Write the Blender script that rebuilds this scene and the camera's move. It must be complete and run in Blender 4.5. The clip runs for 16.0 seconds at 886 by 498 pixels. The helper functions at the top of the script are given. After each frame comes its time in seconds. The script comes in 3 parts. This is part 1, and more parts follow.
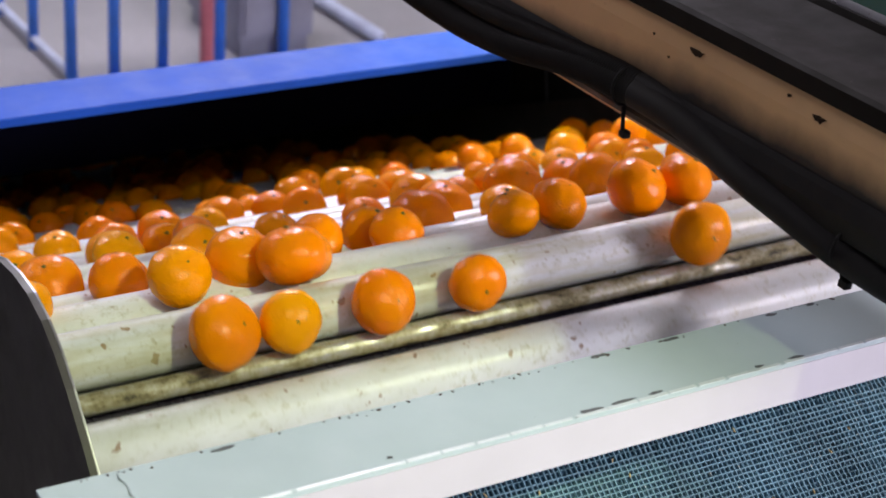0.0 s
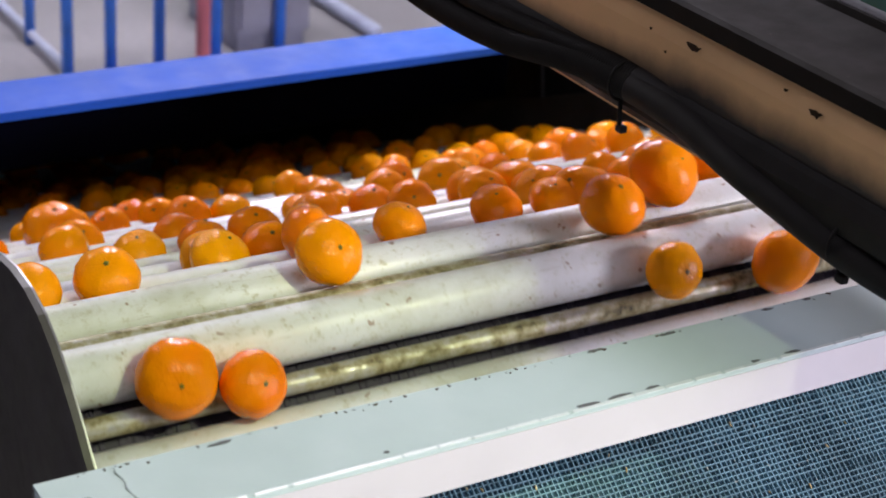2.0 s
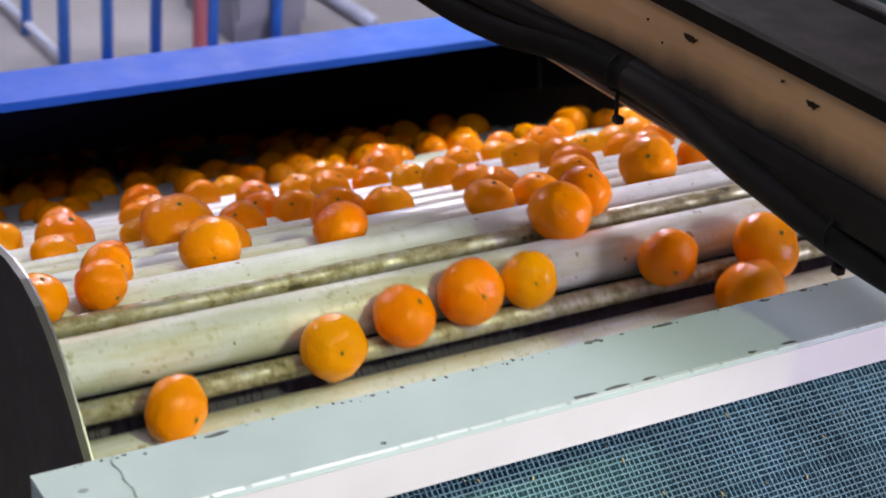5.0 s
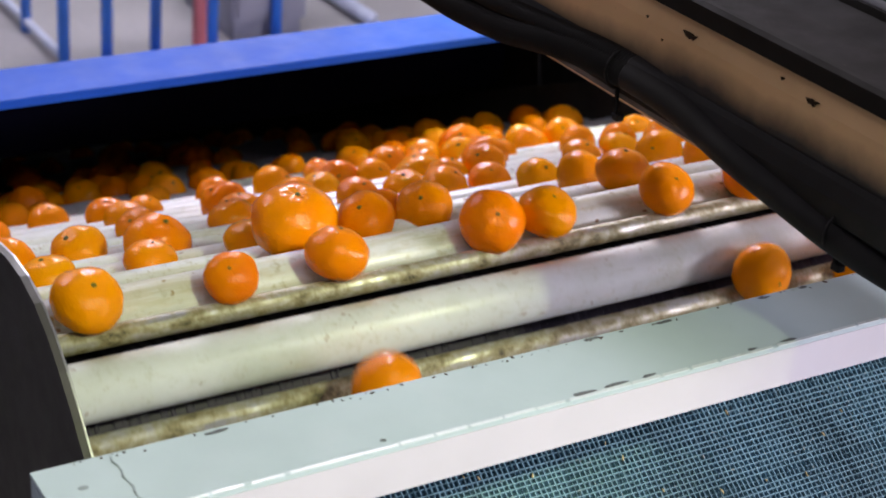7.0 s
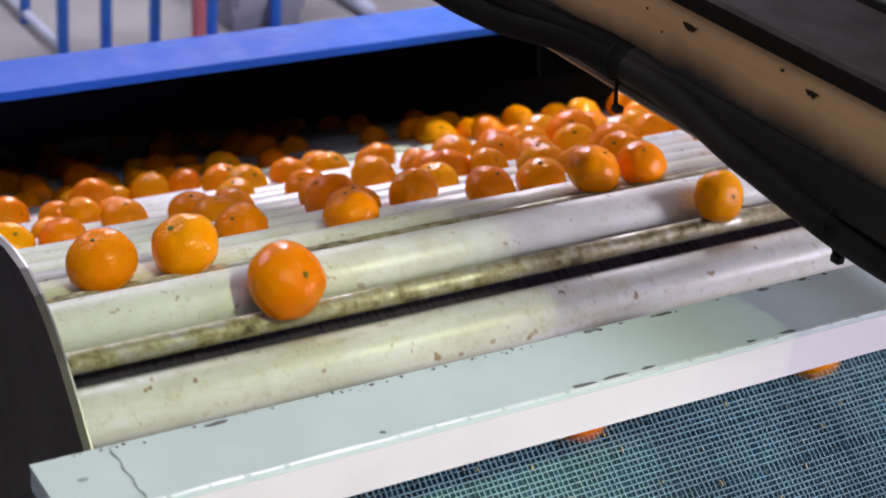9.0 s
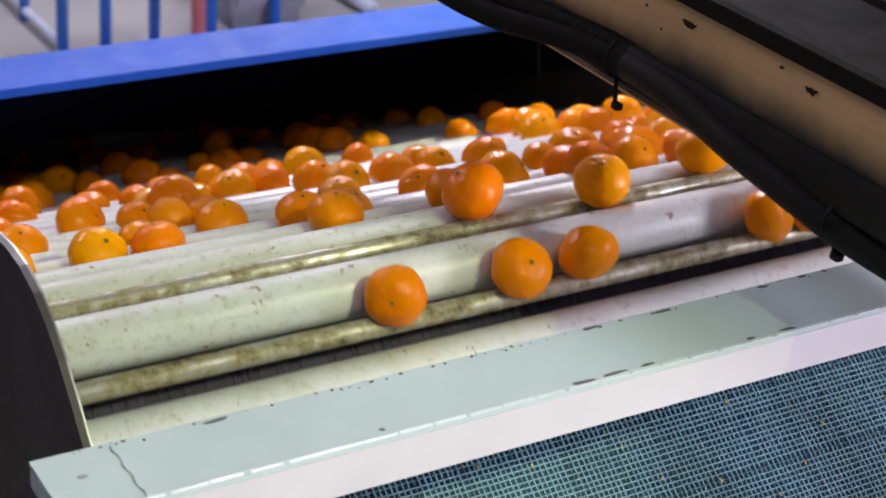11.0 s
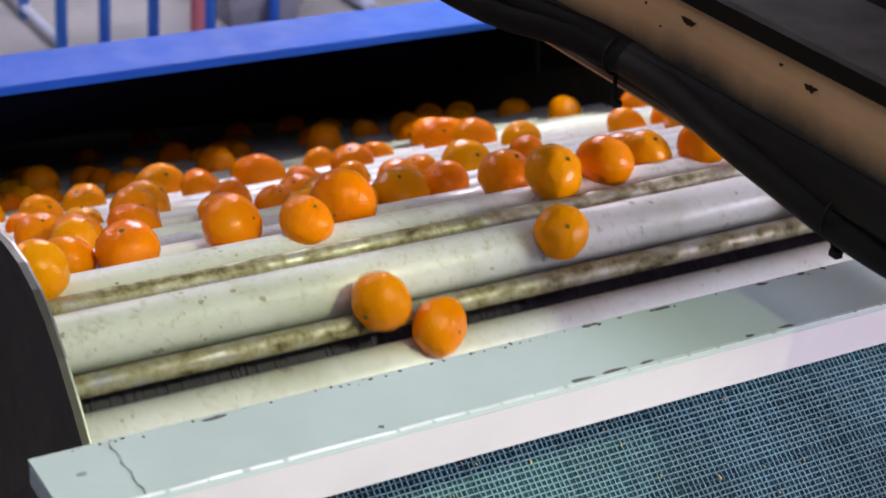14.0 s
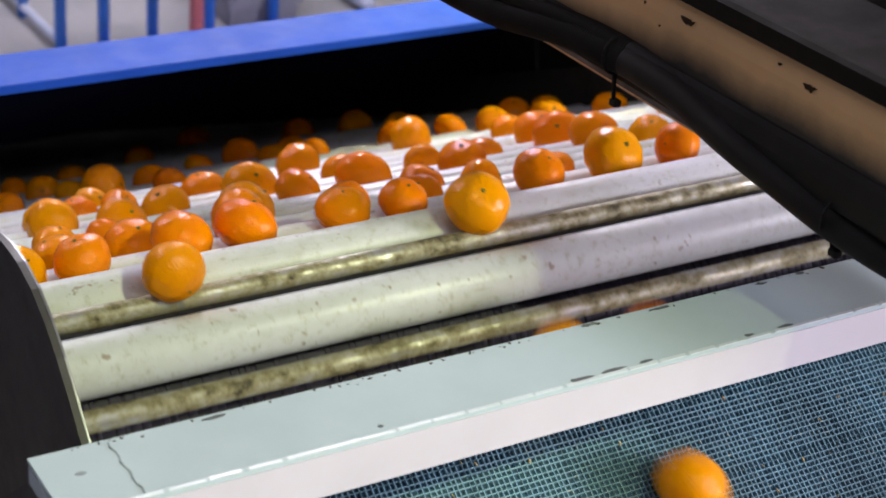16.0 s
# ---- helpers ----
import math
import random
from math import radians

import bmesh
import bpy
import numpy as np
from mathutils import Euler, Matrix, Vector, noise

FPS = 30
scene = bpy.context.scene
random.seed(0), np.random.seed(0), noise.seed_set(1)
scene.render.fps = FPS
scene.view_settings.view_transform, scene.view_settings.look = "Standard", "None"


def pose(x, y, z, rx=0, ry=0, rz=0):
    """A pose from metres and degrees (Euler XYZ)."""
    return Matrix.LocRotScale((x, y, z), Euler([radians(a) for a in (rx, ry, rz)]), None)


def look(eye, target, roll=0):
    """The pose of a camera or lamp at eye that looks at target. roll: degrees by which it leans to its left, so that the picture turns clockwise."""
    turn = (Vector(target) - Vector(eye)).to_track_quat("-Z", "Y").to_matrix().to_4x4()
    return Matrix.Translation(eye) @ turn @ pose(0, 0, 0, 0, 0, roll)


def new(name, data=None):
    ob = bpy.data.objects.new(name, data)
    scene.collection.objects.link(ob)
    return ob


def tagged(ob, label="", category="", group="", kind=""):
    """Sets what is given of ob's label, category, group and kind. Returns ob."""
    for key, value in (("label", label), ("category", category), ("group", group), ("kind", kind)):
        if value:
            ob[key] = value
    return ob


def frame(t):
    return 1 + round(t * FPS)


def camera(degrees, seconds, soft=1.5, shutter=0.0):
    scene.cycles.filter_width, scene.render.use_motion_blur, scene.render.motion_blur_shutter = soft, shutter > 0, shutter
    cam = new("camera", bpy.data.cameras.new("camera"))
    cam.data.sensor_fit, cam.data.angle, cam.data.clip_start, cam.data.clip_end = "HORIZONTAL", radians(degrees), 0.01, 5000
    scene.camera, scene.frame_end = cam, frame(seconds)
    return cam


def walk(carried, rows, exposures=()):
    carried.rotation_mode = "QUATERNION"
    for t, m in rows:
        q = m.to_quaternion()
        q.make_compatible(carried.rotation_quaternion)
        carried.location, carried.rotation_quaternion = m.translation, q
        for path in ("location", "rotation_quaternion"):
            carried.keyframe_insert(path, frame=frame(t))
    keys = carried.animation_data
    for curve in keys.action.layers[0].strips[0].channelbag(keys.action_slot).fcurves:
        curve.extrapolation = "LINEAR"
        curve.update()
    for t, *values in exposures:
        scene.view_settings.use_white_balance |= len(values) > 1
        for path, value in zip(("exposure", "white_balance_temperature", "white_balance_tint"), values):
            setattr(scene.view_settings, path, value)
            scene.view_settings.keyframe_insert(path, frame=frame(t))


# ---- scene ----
cam = camera(28.4, 16.0, soft=1.75, shutter=0.5)
cam.data.dof.use_dof = True
cam.data.dof.focus_distance = 1.62
cam.data.dof.aperture_fstop = 10.0

# The camera stands on one spot and sinks its gaze slowly: seconds, turn to the side, tilt (degrees).
EYE = pose(0, 0, 1.75, 63.8, -4.146, -30.564)
GAZE = [(0.0, 0.0, 0.0), (0.5, -0.02, -0.03), (1.0, -0.055, -0.11), (1.5, -0.09, -0.125),
        (2.0, -0.11, -0.175), (2.5, -0.13, -0.21), (3.0, -0.16, -0.225), (3.5, -0.19, -0.28),
        (4.0, -0.21, -0.35), (4.5, -0.21, -0.395), (5.0, -0.21, -0.465), (5.2, -0.21, -0.48),
        (7.3, -0.22, -0.575), (7.5, -0.22, -0.59), (8.0, -0.225, -0.65), (8.5, -0.23, -0.73),
        (9.0, -0.235, -0.82), (9.2, -0.24, -0.84), (11.3, -0.255, -0.925), (11.5, -0.26, -0.935),
        (12.0, -0.265, -0.965), (12.5, -0.265, -0.985), (13.0, -0.268, -0.985), (13.5, -0.27, -0.99),
        (14.0, -0.28, -1.0), (14.5, -0.29, -1.005), (15.0, -0.3, -1.01), (15.5, -0.305, -1.015), (16.0, -0.31, -1.02)]
walk(cam, [(t, EYE @ pose(0, 0, 0, tilt, turn, 0)) for t, turn, tilt in GAZE],
     [(0.0, -0.08), (5.0, -0.06), (9.0, -0.12), (11.5, -0.14), (13.0, -0.18), (16.0, -0.14)])

# ---- world and large lights ----
world = bpy.data.worlds.new("sky")
scene.world = world
world.use_nodes = True
sky = world.node_tree.nodes.new("ShaderNodeTexSky")
sky.sky_type, sky.sun_disc, sky.sun_elevation, sky.sun_rotation = "NISHITA", False, 0.8, 2.0
back = world.node_tree.nodes["Background"]
back.inputs["Strength"].default_value = 0.08
world.node_tree.links.new(sky.outputs["Color"], back.inputs["Color"])


def added_light(name, x, y, z, sx, sy, power, color, target):
    data = bpy.data.lights.new(name, "AREA")
    data.shape, data.size, data.size_y, data.energy, data.color = "RECTANGLE", sx, sy, power, color
    ob = new(name, data)
    ob.matrix_world = look((x, y, z), target)
    return ob


CEIL = 4.4
# Unseen area lamps, added to light the bed, the head and the background.
added_light("added_light_west", -0.9, 6.5, CEIL - 0.1, 1.3, 1.1, 115, (0.93, 0.87, 1.0), (0.9, 1.4, 0.9))
added_light("added_light_east", 3.2, 6.5, CEIL - 0.1, 1.3, 1.1, 370, (0.93, 0.86, 1.0), (1.0, 1.4, 0.9))
added_light("added_light_front", -0.2, -2.0, CEIL - 0.1, 1.3, 1.0, 22, (0.95, 0.91, 1.0), (0.9, 1.1, 1.0))
# Lamp added to reach under the beam; the unseen window is built round it.
added_light("added_light_side", 5.57, -3.28, 2.35, 1.7, 1.55, 590, (0.93, 0.87, 1.0), (0.9, 1.1, 1.0))
added_light("added_light_far", 3.6, 9.0, CEIL - 0.1, 3.0, 2.4, 115, (0.95, 0.95, 1.0), (3.6, 8.6, -1.0))


def added_spot(name, place, target, cone, soft, power, color):
    """An added spot with a soft rim; no lamp stands in view."""
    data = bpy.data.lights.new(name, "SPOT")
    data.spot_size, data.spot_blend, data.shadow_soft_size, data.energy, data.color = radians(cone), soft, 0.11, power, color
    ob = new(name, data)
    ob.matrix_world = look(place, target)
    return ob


# Unseen spots for the yellowish light on the left rollers and right rear bed.
added_spot("added_spot_front", (1.25, -2.4, 4.2), (0.28, 1.05, 0.98), 17.4, 0.42, 555, (0.91, 1.0, 0.57))
added_spot("added_spot_bed", (3.6, 2.2, 3.2), (1.7, 2.45, 0.45), 19.0, 0.9, 450, (0.97, 0.97, 0.70))

# ---- materials ----


class Mat:
    """A node material with one Principled shader and short ways to add nodes."""

    def __init__(self, name, rough=0.5, metal=0.0, color=None):
        self.m = bpy.data.materials.new(name)
        self.m.use_nodes = True
        self.t = self.m.node_tree
        self.s = self.t.nodes["Principled BSDF"]
        self.s.inputs["Roughness"].default_value = rough
        self.s.inputs["Metallic"].default_value = metal
        if color:
            self.s.inputs["Base Color"].default_value = (*color, 1)

    def node(self, kind, **values):
        n = self.t.nodes.new(kind)
        for key, value in values.items():
            n.inputs[key.replace("_", " ")].default_value = value
        return n

    def link(self, a, b):
        self.t.links.new(a, b)

    def coords(self, scale=(1, 1, 1)):
        c = self.node("ShaderNodeTexCoord")
        m = self.node("ShaderNodeMapping", Scale=scale)
        self.link(c.outputs["Object"], m.inputs["Vector"])
        return m.outputs["Vector"]

    def noise(self, vec, scale, detail=4.0, rough=0.55):
        n = self.node("ShaderNodeTexNoise", Scale=scale, Detail=detail, Roughness=rough)
        self.link(vec, n.inputs["Vector"])
        return n.outputs["Fac"]

    def ramp(self, fac, stops):
        r = self.node("ShaderNodeValToRGB")
        el = r.color_ramp.elements
        while len(el) < len(stops):
            el.new(0.5)
        for e, (pos, col) in zip(el, stops):
            e.position, e.color = pos, (*col, 1)
        self.link(fac, r.inputs["Fac"])
        return r.outputs["Color"]

    def mix(self, fac, a, b):
        n = self.t.nodes.new("ShaderNodeMix")
        n.data_type = "RGBA"
        for sock, val in ((n.inputs[0], fac), (n.inputs[6], a), (n.inputs[7], b)):
            if hasattr(val, "is_linked"):
                self.link(val, sock)
            else:
                sock.default_value = val if isinstance(val, float) else (*val, 1)
        return n.outputs[2]

    def maths(self, op, a, b=0.5):
        n = self.node("ShaderNodeMath")
        n.operation = op
        for sock, val in ((n.inputs[0], a), (n.inputs[1], b)):
            if hasattr(val, "is_linked"):
                self.link(val, sock)
            else:
                sock.default_value = val
        return n.outputs[0]

    def bump(self, height, strength, dist):
        b = self.node("ShaderNodeBump", Strength=strength, Distance=dist)
        self.link(height, b.inputs["Height"])
        self.link(b.outputs["Normal"], self.s.inputs["Normal"])

    def color(self, sock):
        self.link(sock, self.s.inputs["Base Color"])

    def rough(self, sock):
        self.link(sock, self.s.inputs["Roughness"])


def grey(v):
    return (v, v, v)


def painted(name, base, worn, rough=0.45, chips=0.68, dirt=0.12, metal=0.0, shine=0.5):
    """Paint with cloudy dirt, fine grain and a few worn specks."""
    m = Mat(name, rough, metal)
    v = m.coords()
    cloud = m.ramp(m.noise(v, 6.0), [(0.3, tuple(c * (1 - dirt * 2.2) for c in base)), (0.7, base)])
    speck = m.ramp(m.noise(v, 130.0, 3.0, 0.7), [(chips, grey(0.0)), (chips + 0.03, grey(1.0))])
    m.color(m.mix(speck, cloud, worn))
    m.rough(m.ramp(m.noise(v, 25.0), [(0.3, grey(rough - 0.08)), (0.7, grey(rough + 0.12))]))
    m.bump(m.noise(v, 90.0), 0.08, 0.002)
    m.s.inputs["Specular IOR Level"].default_value = shine
    return m.m


def peel_material():
    m = Mat("peel", 0.34)
    info = m.node("ShaderNodeObjectInfo")
    v = m.coords()
    hue = m.ramp(info.outputs["Random"], [(0.0, (0.89, 0.195, 0.0)), (0.35, (0.92, 0.245, 0.0)),
                                          (0.7, (0.94, 0.29, 0.0)), (1.0, (0.96, 0.38, 0.0))])
    shift = m.node("ShaderNodeVectorMath")
    shift.operation = "ADD"
    off = m.maths("MULTIPLY", info.outputs["Random"], 37.0)
    m.link(v, shift.inputs[0])
    m.link(off, shift.inputs[1])
    w = shift.outputs[0]
    blush = m.ramp(m.noise(w, 22.0, 2.0), [(0.38, grey(0.0)), (0.72, grey(1.0))])
    base = m.mix(m.maths("MULTIPLY", blush, 0.45), hue, (0.95, 0.35, 0.0))
    scar = m.ramp(m.noise(w, 60.0, 3.0, 0.7), [(0.70, grey(0.0)), (0.78, grey(1.0))])
    m.color(m.mix(m.maths("MULTIPLY", scar, 0.35), base, (0.45, 0.20, 0.04)))
    pores = m.node("ShaderNodeTexVoronoi", Scale=430.0)
    m.link(w, pores.inputs["Vector"])
    height = m.maths("ADD", pores.outputs["Distance"], m.maths("MULTIPLY", m.noise(w, 75.0, 3.0, 0.6), 2.4))
    m.bump(height, 0.42, 0.0008)
    m.rough(m.ramp(m.noise(w, 30.0), [(0.3, grey(0.13)), (0.7, grey(0.22))]))
    m.s.inputs["Specular IOR Level"].default_value = 0.17
    m.s.inputs["Coat Weight"].default_value = 0.03
    m.s.inputs["Coat Roughness"].default_value = 0.14
    return m.m


def roller_material():
    m = Mat("white_plastic", 0.36)
    info = m.node("ShaderNodeObjectInfo")
    v = m.coords((1.0, 1.0, 1.0))
    add = m.node("ShaderNodeVectorMath")
    add.operation = "ADD"
    m.link(v, add.inputs[0])
    m.link(m.maths("MULTIPLY", info.outputs["Random"], 23.0), add.inputs[1])
    w = add.outputs[0]
    film = m.ramp(m.noise(w, 7.0, 6.0, 0.65), [(0.30, (0.62, 0.63, 0.55)), (0.46, (0.76, 0.78, 0.76)), (0.66, (0.85, 0.87, 0.89))])
    olive = m.ramp(m.noise(w, 85.0, 6.0, 0.8), [(0.53, grey(0.0)), (0.68, grey(1.0))])
    patch = m.ramp(m.noise(w, 5.0, 3.0), [(0.36, grey(0.3)), (0.6, grey(1.0))])
    wear = m.ramp(info.outputs["Random"], [(0.0, grey(0.35)), (0.4, grey(0.7)), (1.0, grey(1.0))])
    c1 = m.mix(m.maths("MULTIPLY", m.maths("MULTIPLY", olive, patch), wear), film, (0.34, 0.30, 0.10))
    streak = m.node("ShaderNodeMapping", Scale=(6.0, 60.0, 60.0))
    m.link(w, streak.inputs["Vector"])
    scuff = m.ramp(m.noise(streak.outputs["Vector"], 3.0, 4.0, 0.7), [(0.62, grey(0.0)), (0.72, grey(1.0))])
    c1 = m.mix(m.maths("MULTIPLY", scuff, 0.45), c1, (0.40, 0.37, 0.27))
    spots = m.ramp(m.noise(w, 62.0, 2.0, 0.6), [(0.69, grey(0.0)), (0.71, grey(1.0))])
    c2 = m.mix(m.maths("MULTIPLY", spots, wear), c1, (0.26, 0.12, 0.03))
    old = m.ramp(info.outputs["Random"], [(0.45, grey(0.0)), (0.95, grey(0.75))])
    smear_shade = m.ramp(m.noise(streak.outputs["Vector"], 0.9, 5.0, 0.7), [(0.42, grey(0.0)), (0.62, grey(1.0))])
    m.color(m.mix(m.maths("MULTIPLY", smear_shade, old), c2, (0.55, 0.52, 0.30)))
    m.rough(m.ramp(m.noise(w, 40.0), [(0.3, grey(0.27)), (0.7, grey(0.48))]))
    m.bump(m.noise(w, 60.0), 0.1, 0.002)
    return m.m


def rod_material():
    m = Mat("grimy_steel", 0.35, 0.85)
    info = m.node("ShaderNodeObjectInfo")
    add = m.node("ShaderNodeVectorMath")
    add.operation = "ADD"
    m.link(m.coords(), add.inputs[0])
    m.link(m.maths("MULTIPLY", info.outputs["Random"], 19.0), add.inputs[1])
    w = add.outputs[0]
    long = m.node("ShaderNodeMapping", Scale=(9.0, 40.0, 40.0))
    m.link(w, long.inputs["Vector"])
    film = m.noise(long.outputs["Vector"], 1.6, 4.0, 0.6)
    crust = m.noise(w, 60.0, 5.0, 0.7)
    dirt = m.maths("ADD", m.maths("MULTIPLY", film, 0.5), m.maths("MULTIPLY", crust, 0.58))
    m.color(m.ramp(dirt, [(0.42, (0.60, 0.60, 0.57)), (0.51, (0.46, 0.43, 0.30)), (0.59, (0.28, 0.24, 0.12)), (0.68, (0.06, 0.05, 0.025))]))
    m.link(m.ramp(dirt, [(0.44, grey(0.7)), (0.58, grey(0.05))]), m.s.inputs["Metallic"])
    m.rough(m.ramp(dirt, [(0.42, grey(0.33)), (0.62, grey(0.65))]))
    m.bump(m.maths("ADD", crust, film), 0.3, 0.002)
    return m.m


def concrete(name, base):
    m = Mat(name, 0.75)
    v = m.coords()
    a = m.ramp(m.noise(v, 0.9, 6.0), [(0.3, tuple(c * 0.75 for c in base)), (0.7, base)])
    b = m.ramp(m.noise(v, 30.0, 4.0), [(0.35, grey(0.0)), (0.65, grey(1.0))])
    m.color(m.mix(m.maths("MULTIPLY", b, 0.25), a, tuple(c * 0.6 for c in base)))
    m.bump(m.noise(v, 60.0), 0.15, 0.004)
    return m.m


PEEL = peel_material()
PLASTIC = roller_material()
ROD = rod_material()
STEEL = painted("bare_steel", (0.50, 0.50, 0.50), (0.25, 0.20, 0.15), 0.32, 0.66, 0.15, 0.9)
MINT = painted("mint_paint", (0.43, 0.525, 0.54), (0.11, 0.12, 0.11), 0.62, 0.745, 0.06, 0.0, 0.22)
PALE = painted("worn_pale_paint", (0.62, 0.70, 0.70), (0.4, 0.42, 0.42), 0.3, 0.72, 0.1)
PLATE = painted("dark_plate_paint", (0.050, 0.046, 0.038), (0.12, 0.11, 0.09), 0.5, 0.74, 0.15)
CRUMB = painted("dried_crumb", (0.06, 0.04, 0.025), (0.3, 0.2, 0.08), 0.8)
LIT_FLANGE = painted("pink_lit_flange", (0.63, 0.61, 0.64), (0.4, 0.38, 0.38), 0.45, 0.745, 0.05)
DARK_SCREEN = painted("screen_black", (0.007, 0.008, 0.026), (0.012, 0.012, 0.03), 0.8, 0.74, 0.1, 0.0, 0.05)
SEAM = painted("seam_grime", (0.24, 0.29, 0.29), (0.15, 0.16, 0.16), 0.7)
CHIP = painted("chipped_primer", (0.09, 0.10, 0.10), (0.2, 0.2, 0.2), 0.7)
DRUM = painted("drum_polymer", (0.075, 0.064, 0.100), (0.20, 0.18, 0.22), 0.55, 0.68, 0.25, 0.0, 0.3)
BLACKP = painted("black_paint", (0.026, 0.025, 0.023), (0.10, 0.09, 0.08), 0.5, 0.72, 0.2)
BLUE = painted("blue_paint", (0.022, 0.115, 0.62), (0.02, 0.05, 0.22), 0.5, 0.74, 0.08, 0.0, 0.08)
FENCEBLUE = painted("fence_blue_paint", (0.04, 0.21, 0.82), (0.3, 0.35, 0.5), 0.4)
LIT_RAIL = painted("lit_rail_blue", (0.70, 0.76, 0.95), (0.3, 0.35, 0.5), 0.4)
RED = painted("red_paint", (0.70, 0.20, 0.26), (0.3, 0.1, 0.1), 0.5)


def shade_banded(name, base):
    """Beige paint with scratches; shade by the hoses painted as a soft black band."""
    m = Mat(name, 0.5)
    v = m.coords()
    cloud = m.ramp(m.noise(v, 7.0, 5.0), [(0.3, tuple(c * 0.82 for c in base)), (0.7, base)])
    fine = m.ramp(m.noise(v, 160.0, 3.0, 0.7), [(0.66, grey(0.0)), (0.74, grey(1.0))])
    paint = m.mix(m.maths("MULTIPLY", fine, 0.3), cloud, (0.28, 0.17, 0.09))
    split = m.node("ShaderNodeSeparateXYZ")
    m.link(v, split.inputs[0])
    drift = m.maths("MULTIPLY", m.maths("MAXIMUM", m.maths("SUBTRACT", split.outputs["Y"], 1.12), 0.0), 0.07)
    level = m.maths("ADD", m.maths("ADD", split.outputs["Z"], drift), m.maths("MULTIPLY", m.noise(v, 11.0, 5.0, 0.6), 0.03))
    # Black by height: the soft shade above the hoses, put into the colour.
    smear_shade = m.ramp(m.maths("MULTIPLY", m.maths("SUBTRACT", level, 1.207), 20.0), [(0.10, grey(1.0)), (0.36, grey(0.62)), (0.70, grey(0.0))])
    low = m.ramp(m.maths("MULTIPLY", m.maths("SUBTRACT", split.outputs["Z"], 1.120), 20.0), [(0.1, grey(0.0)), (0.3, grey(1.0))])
    m.color(m.mix(m.maths("MULTIPLY", smear_shade, low), paint, (0.02, 0.018, 0.015)))
    m.bump(m.noise(v, 110.0), 0.08, 0.002)
    m.s.inputs["Specular IOR Level"].default_value = 0.3
    return m.m


BEIGE = shade_banded("beige_paint", (0.58, 0.36, 0.17))
RUST = painted("rusty_chip", (0.035, 0.02, 0.01), (0.10, 0.05, 0.02), 0.8, 0.7, 0.2, 0.0, 0.1)
DARKGREY = painted("dark_grey_paint", (0.013, 0.0105, 0.0078), (0.06, 0.05, 0.04), 0.7, 0.72, 0.2, 0.0, 0.08)
RUBBER = painted("black_rubber", (0.015, 0.0135, 0.012), (0.04, 0.04, 0.036), 0.6, 0.76, 0.2, 0.0, 0.16)
GREEN = painted("green_paint", (0.03, 0.12, 0.09), (0.1, 0.15, 0.13), 0.5)
GREYM = painted("grey_paint", (0.36, 0.36, 0.44), (0.15, 0.15, 0.15), 0.5)
NETM = painted("net_twine", (0.225, 0.41, 0.485), (0.4, 0.45, 0.4), 0.55, 0.66, 0.2)
MAT = painted("ramp_mat", (0.032, 0.105, 0.165), (0.06, 0.10, 0.12), 0.6, 0.7, 0.25)
FLOOR = concrete("concrete_floor", (0.50, 0.48, 0.49))
WALL = concrete("plaster_wall", (0.34, 0.34, 0.36))
CALYX = painted("calyx_green", (0.17, 0.16, 0.035), (0.22, 0.14, 0.03), 0.8, 0.68, 0.12, 0.0, 0.1)
DEBRIS = painted("peel_scrap", (0.70, 0.55, 0.25), (0.3, 0.15, 0.04), 0.6)

# ---- mesh helpers ----


def mesh_of(bm, material, smooth=False, name="part"):
    me = bpy.data.meshes.new(name)
    bmesh.ops.recalc_face_normals(bm, faces=bm.faces)
    bm.to_mesh(me)
    bm.free()
    me.materials.append(material)
    if smooth:
        me.polygons.foreach_set("use_smooth", [True] * len(me.polygons))
    return me


def part(name, bm, material, parent=None, label="", smooth=False):
    ob = new(name, mesh_of(bm, material, smooth, name))
    if parent:
        ob.parent = parent
    return tagged(ob, label)


def empty(name, x=0, y=0, z=0):
    ob = new(name)
    ob.matrix_basis = pose(x, y, z)
    return ob


def box_bm(x0, x1, y0, y1, z0, z1, bevel=0.0, bm=None):
    own = bm is None
    bm = bm or bmesh.new()
    g = bmesh.ops.create_cube(bm, size=1.0, matrix=Matrix.LocRotScale(
        ((x0 + x1) / 2, (y0 + y1) / 2, (z0 + z1) / 2), None, (x1 - x0, y1 - y0, z1 - z0)))
    if bevel and own:
        bmesh.ops.bevel(bm, geom=bm.edges[:], offset=bevel, segments=2, affect="EDGES", profile=0.6)
    return bm


def prism_bm(profile, x0, x1):
    """A profile of (y, z) points drawn out along x."""
    bm = bmesh.new()
    a = [bm.verts.new((x0, y, z)) for y, z in profile]
    b = [bm.verts.new((x1, y, z)) for y, z in profile]
    n = len(profile)
    bm.faces.new(a)
    bm.faces.new(b[::-1])
    for i in range(n):
        bm.faces.new((a[i], a[(i + 1) % n], b[(i + 1) % n], b[i]))
    return bm


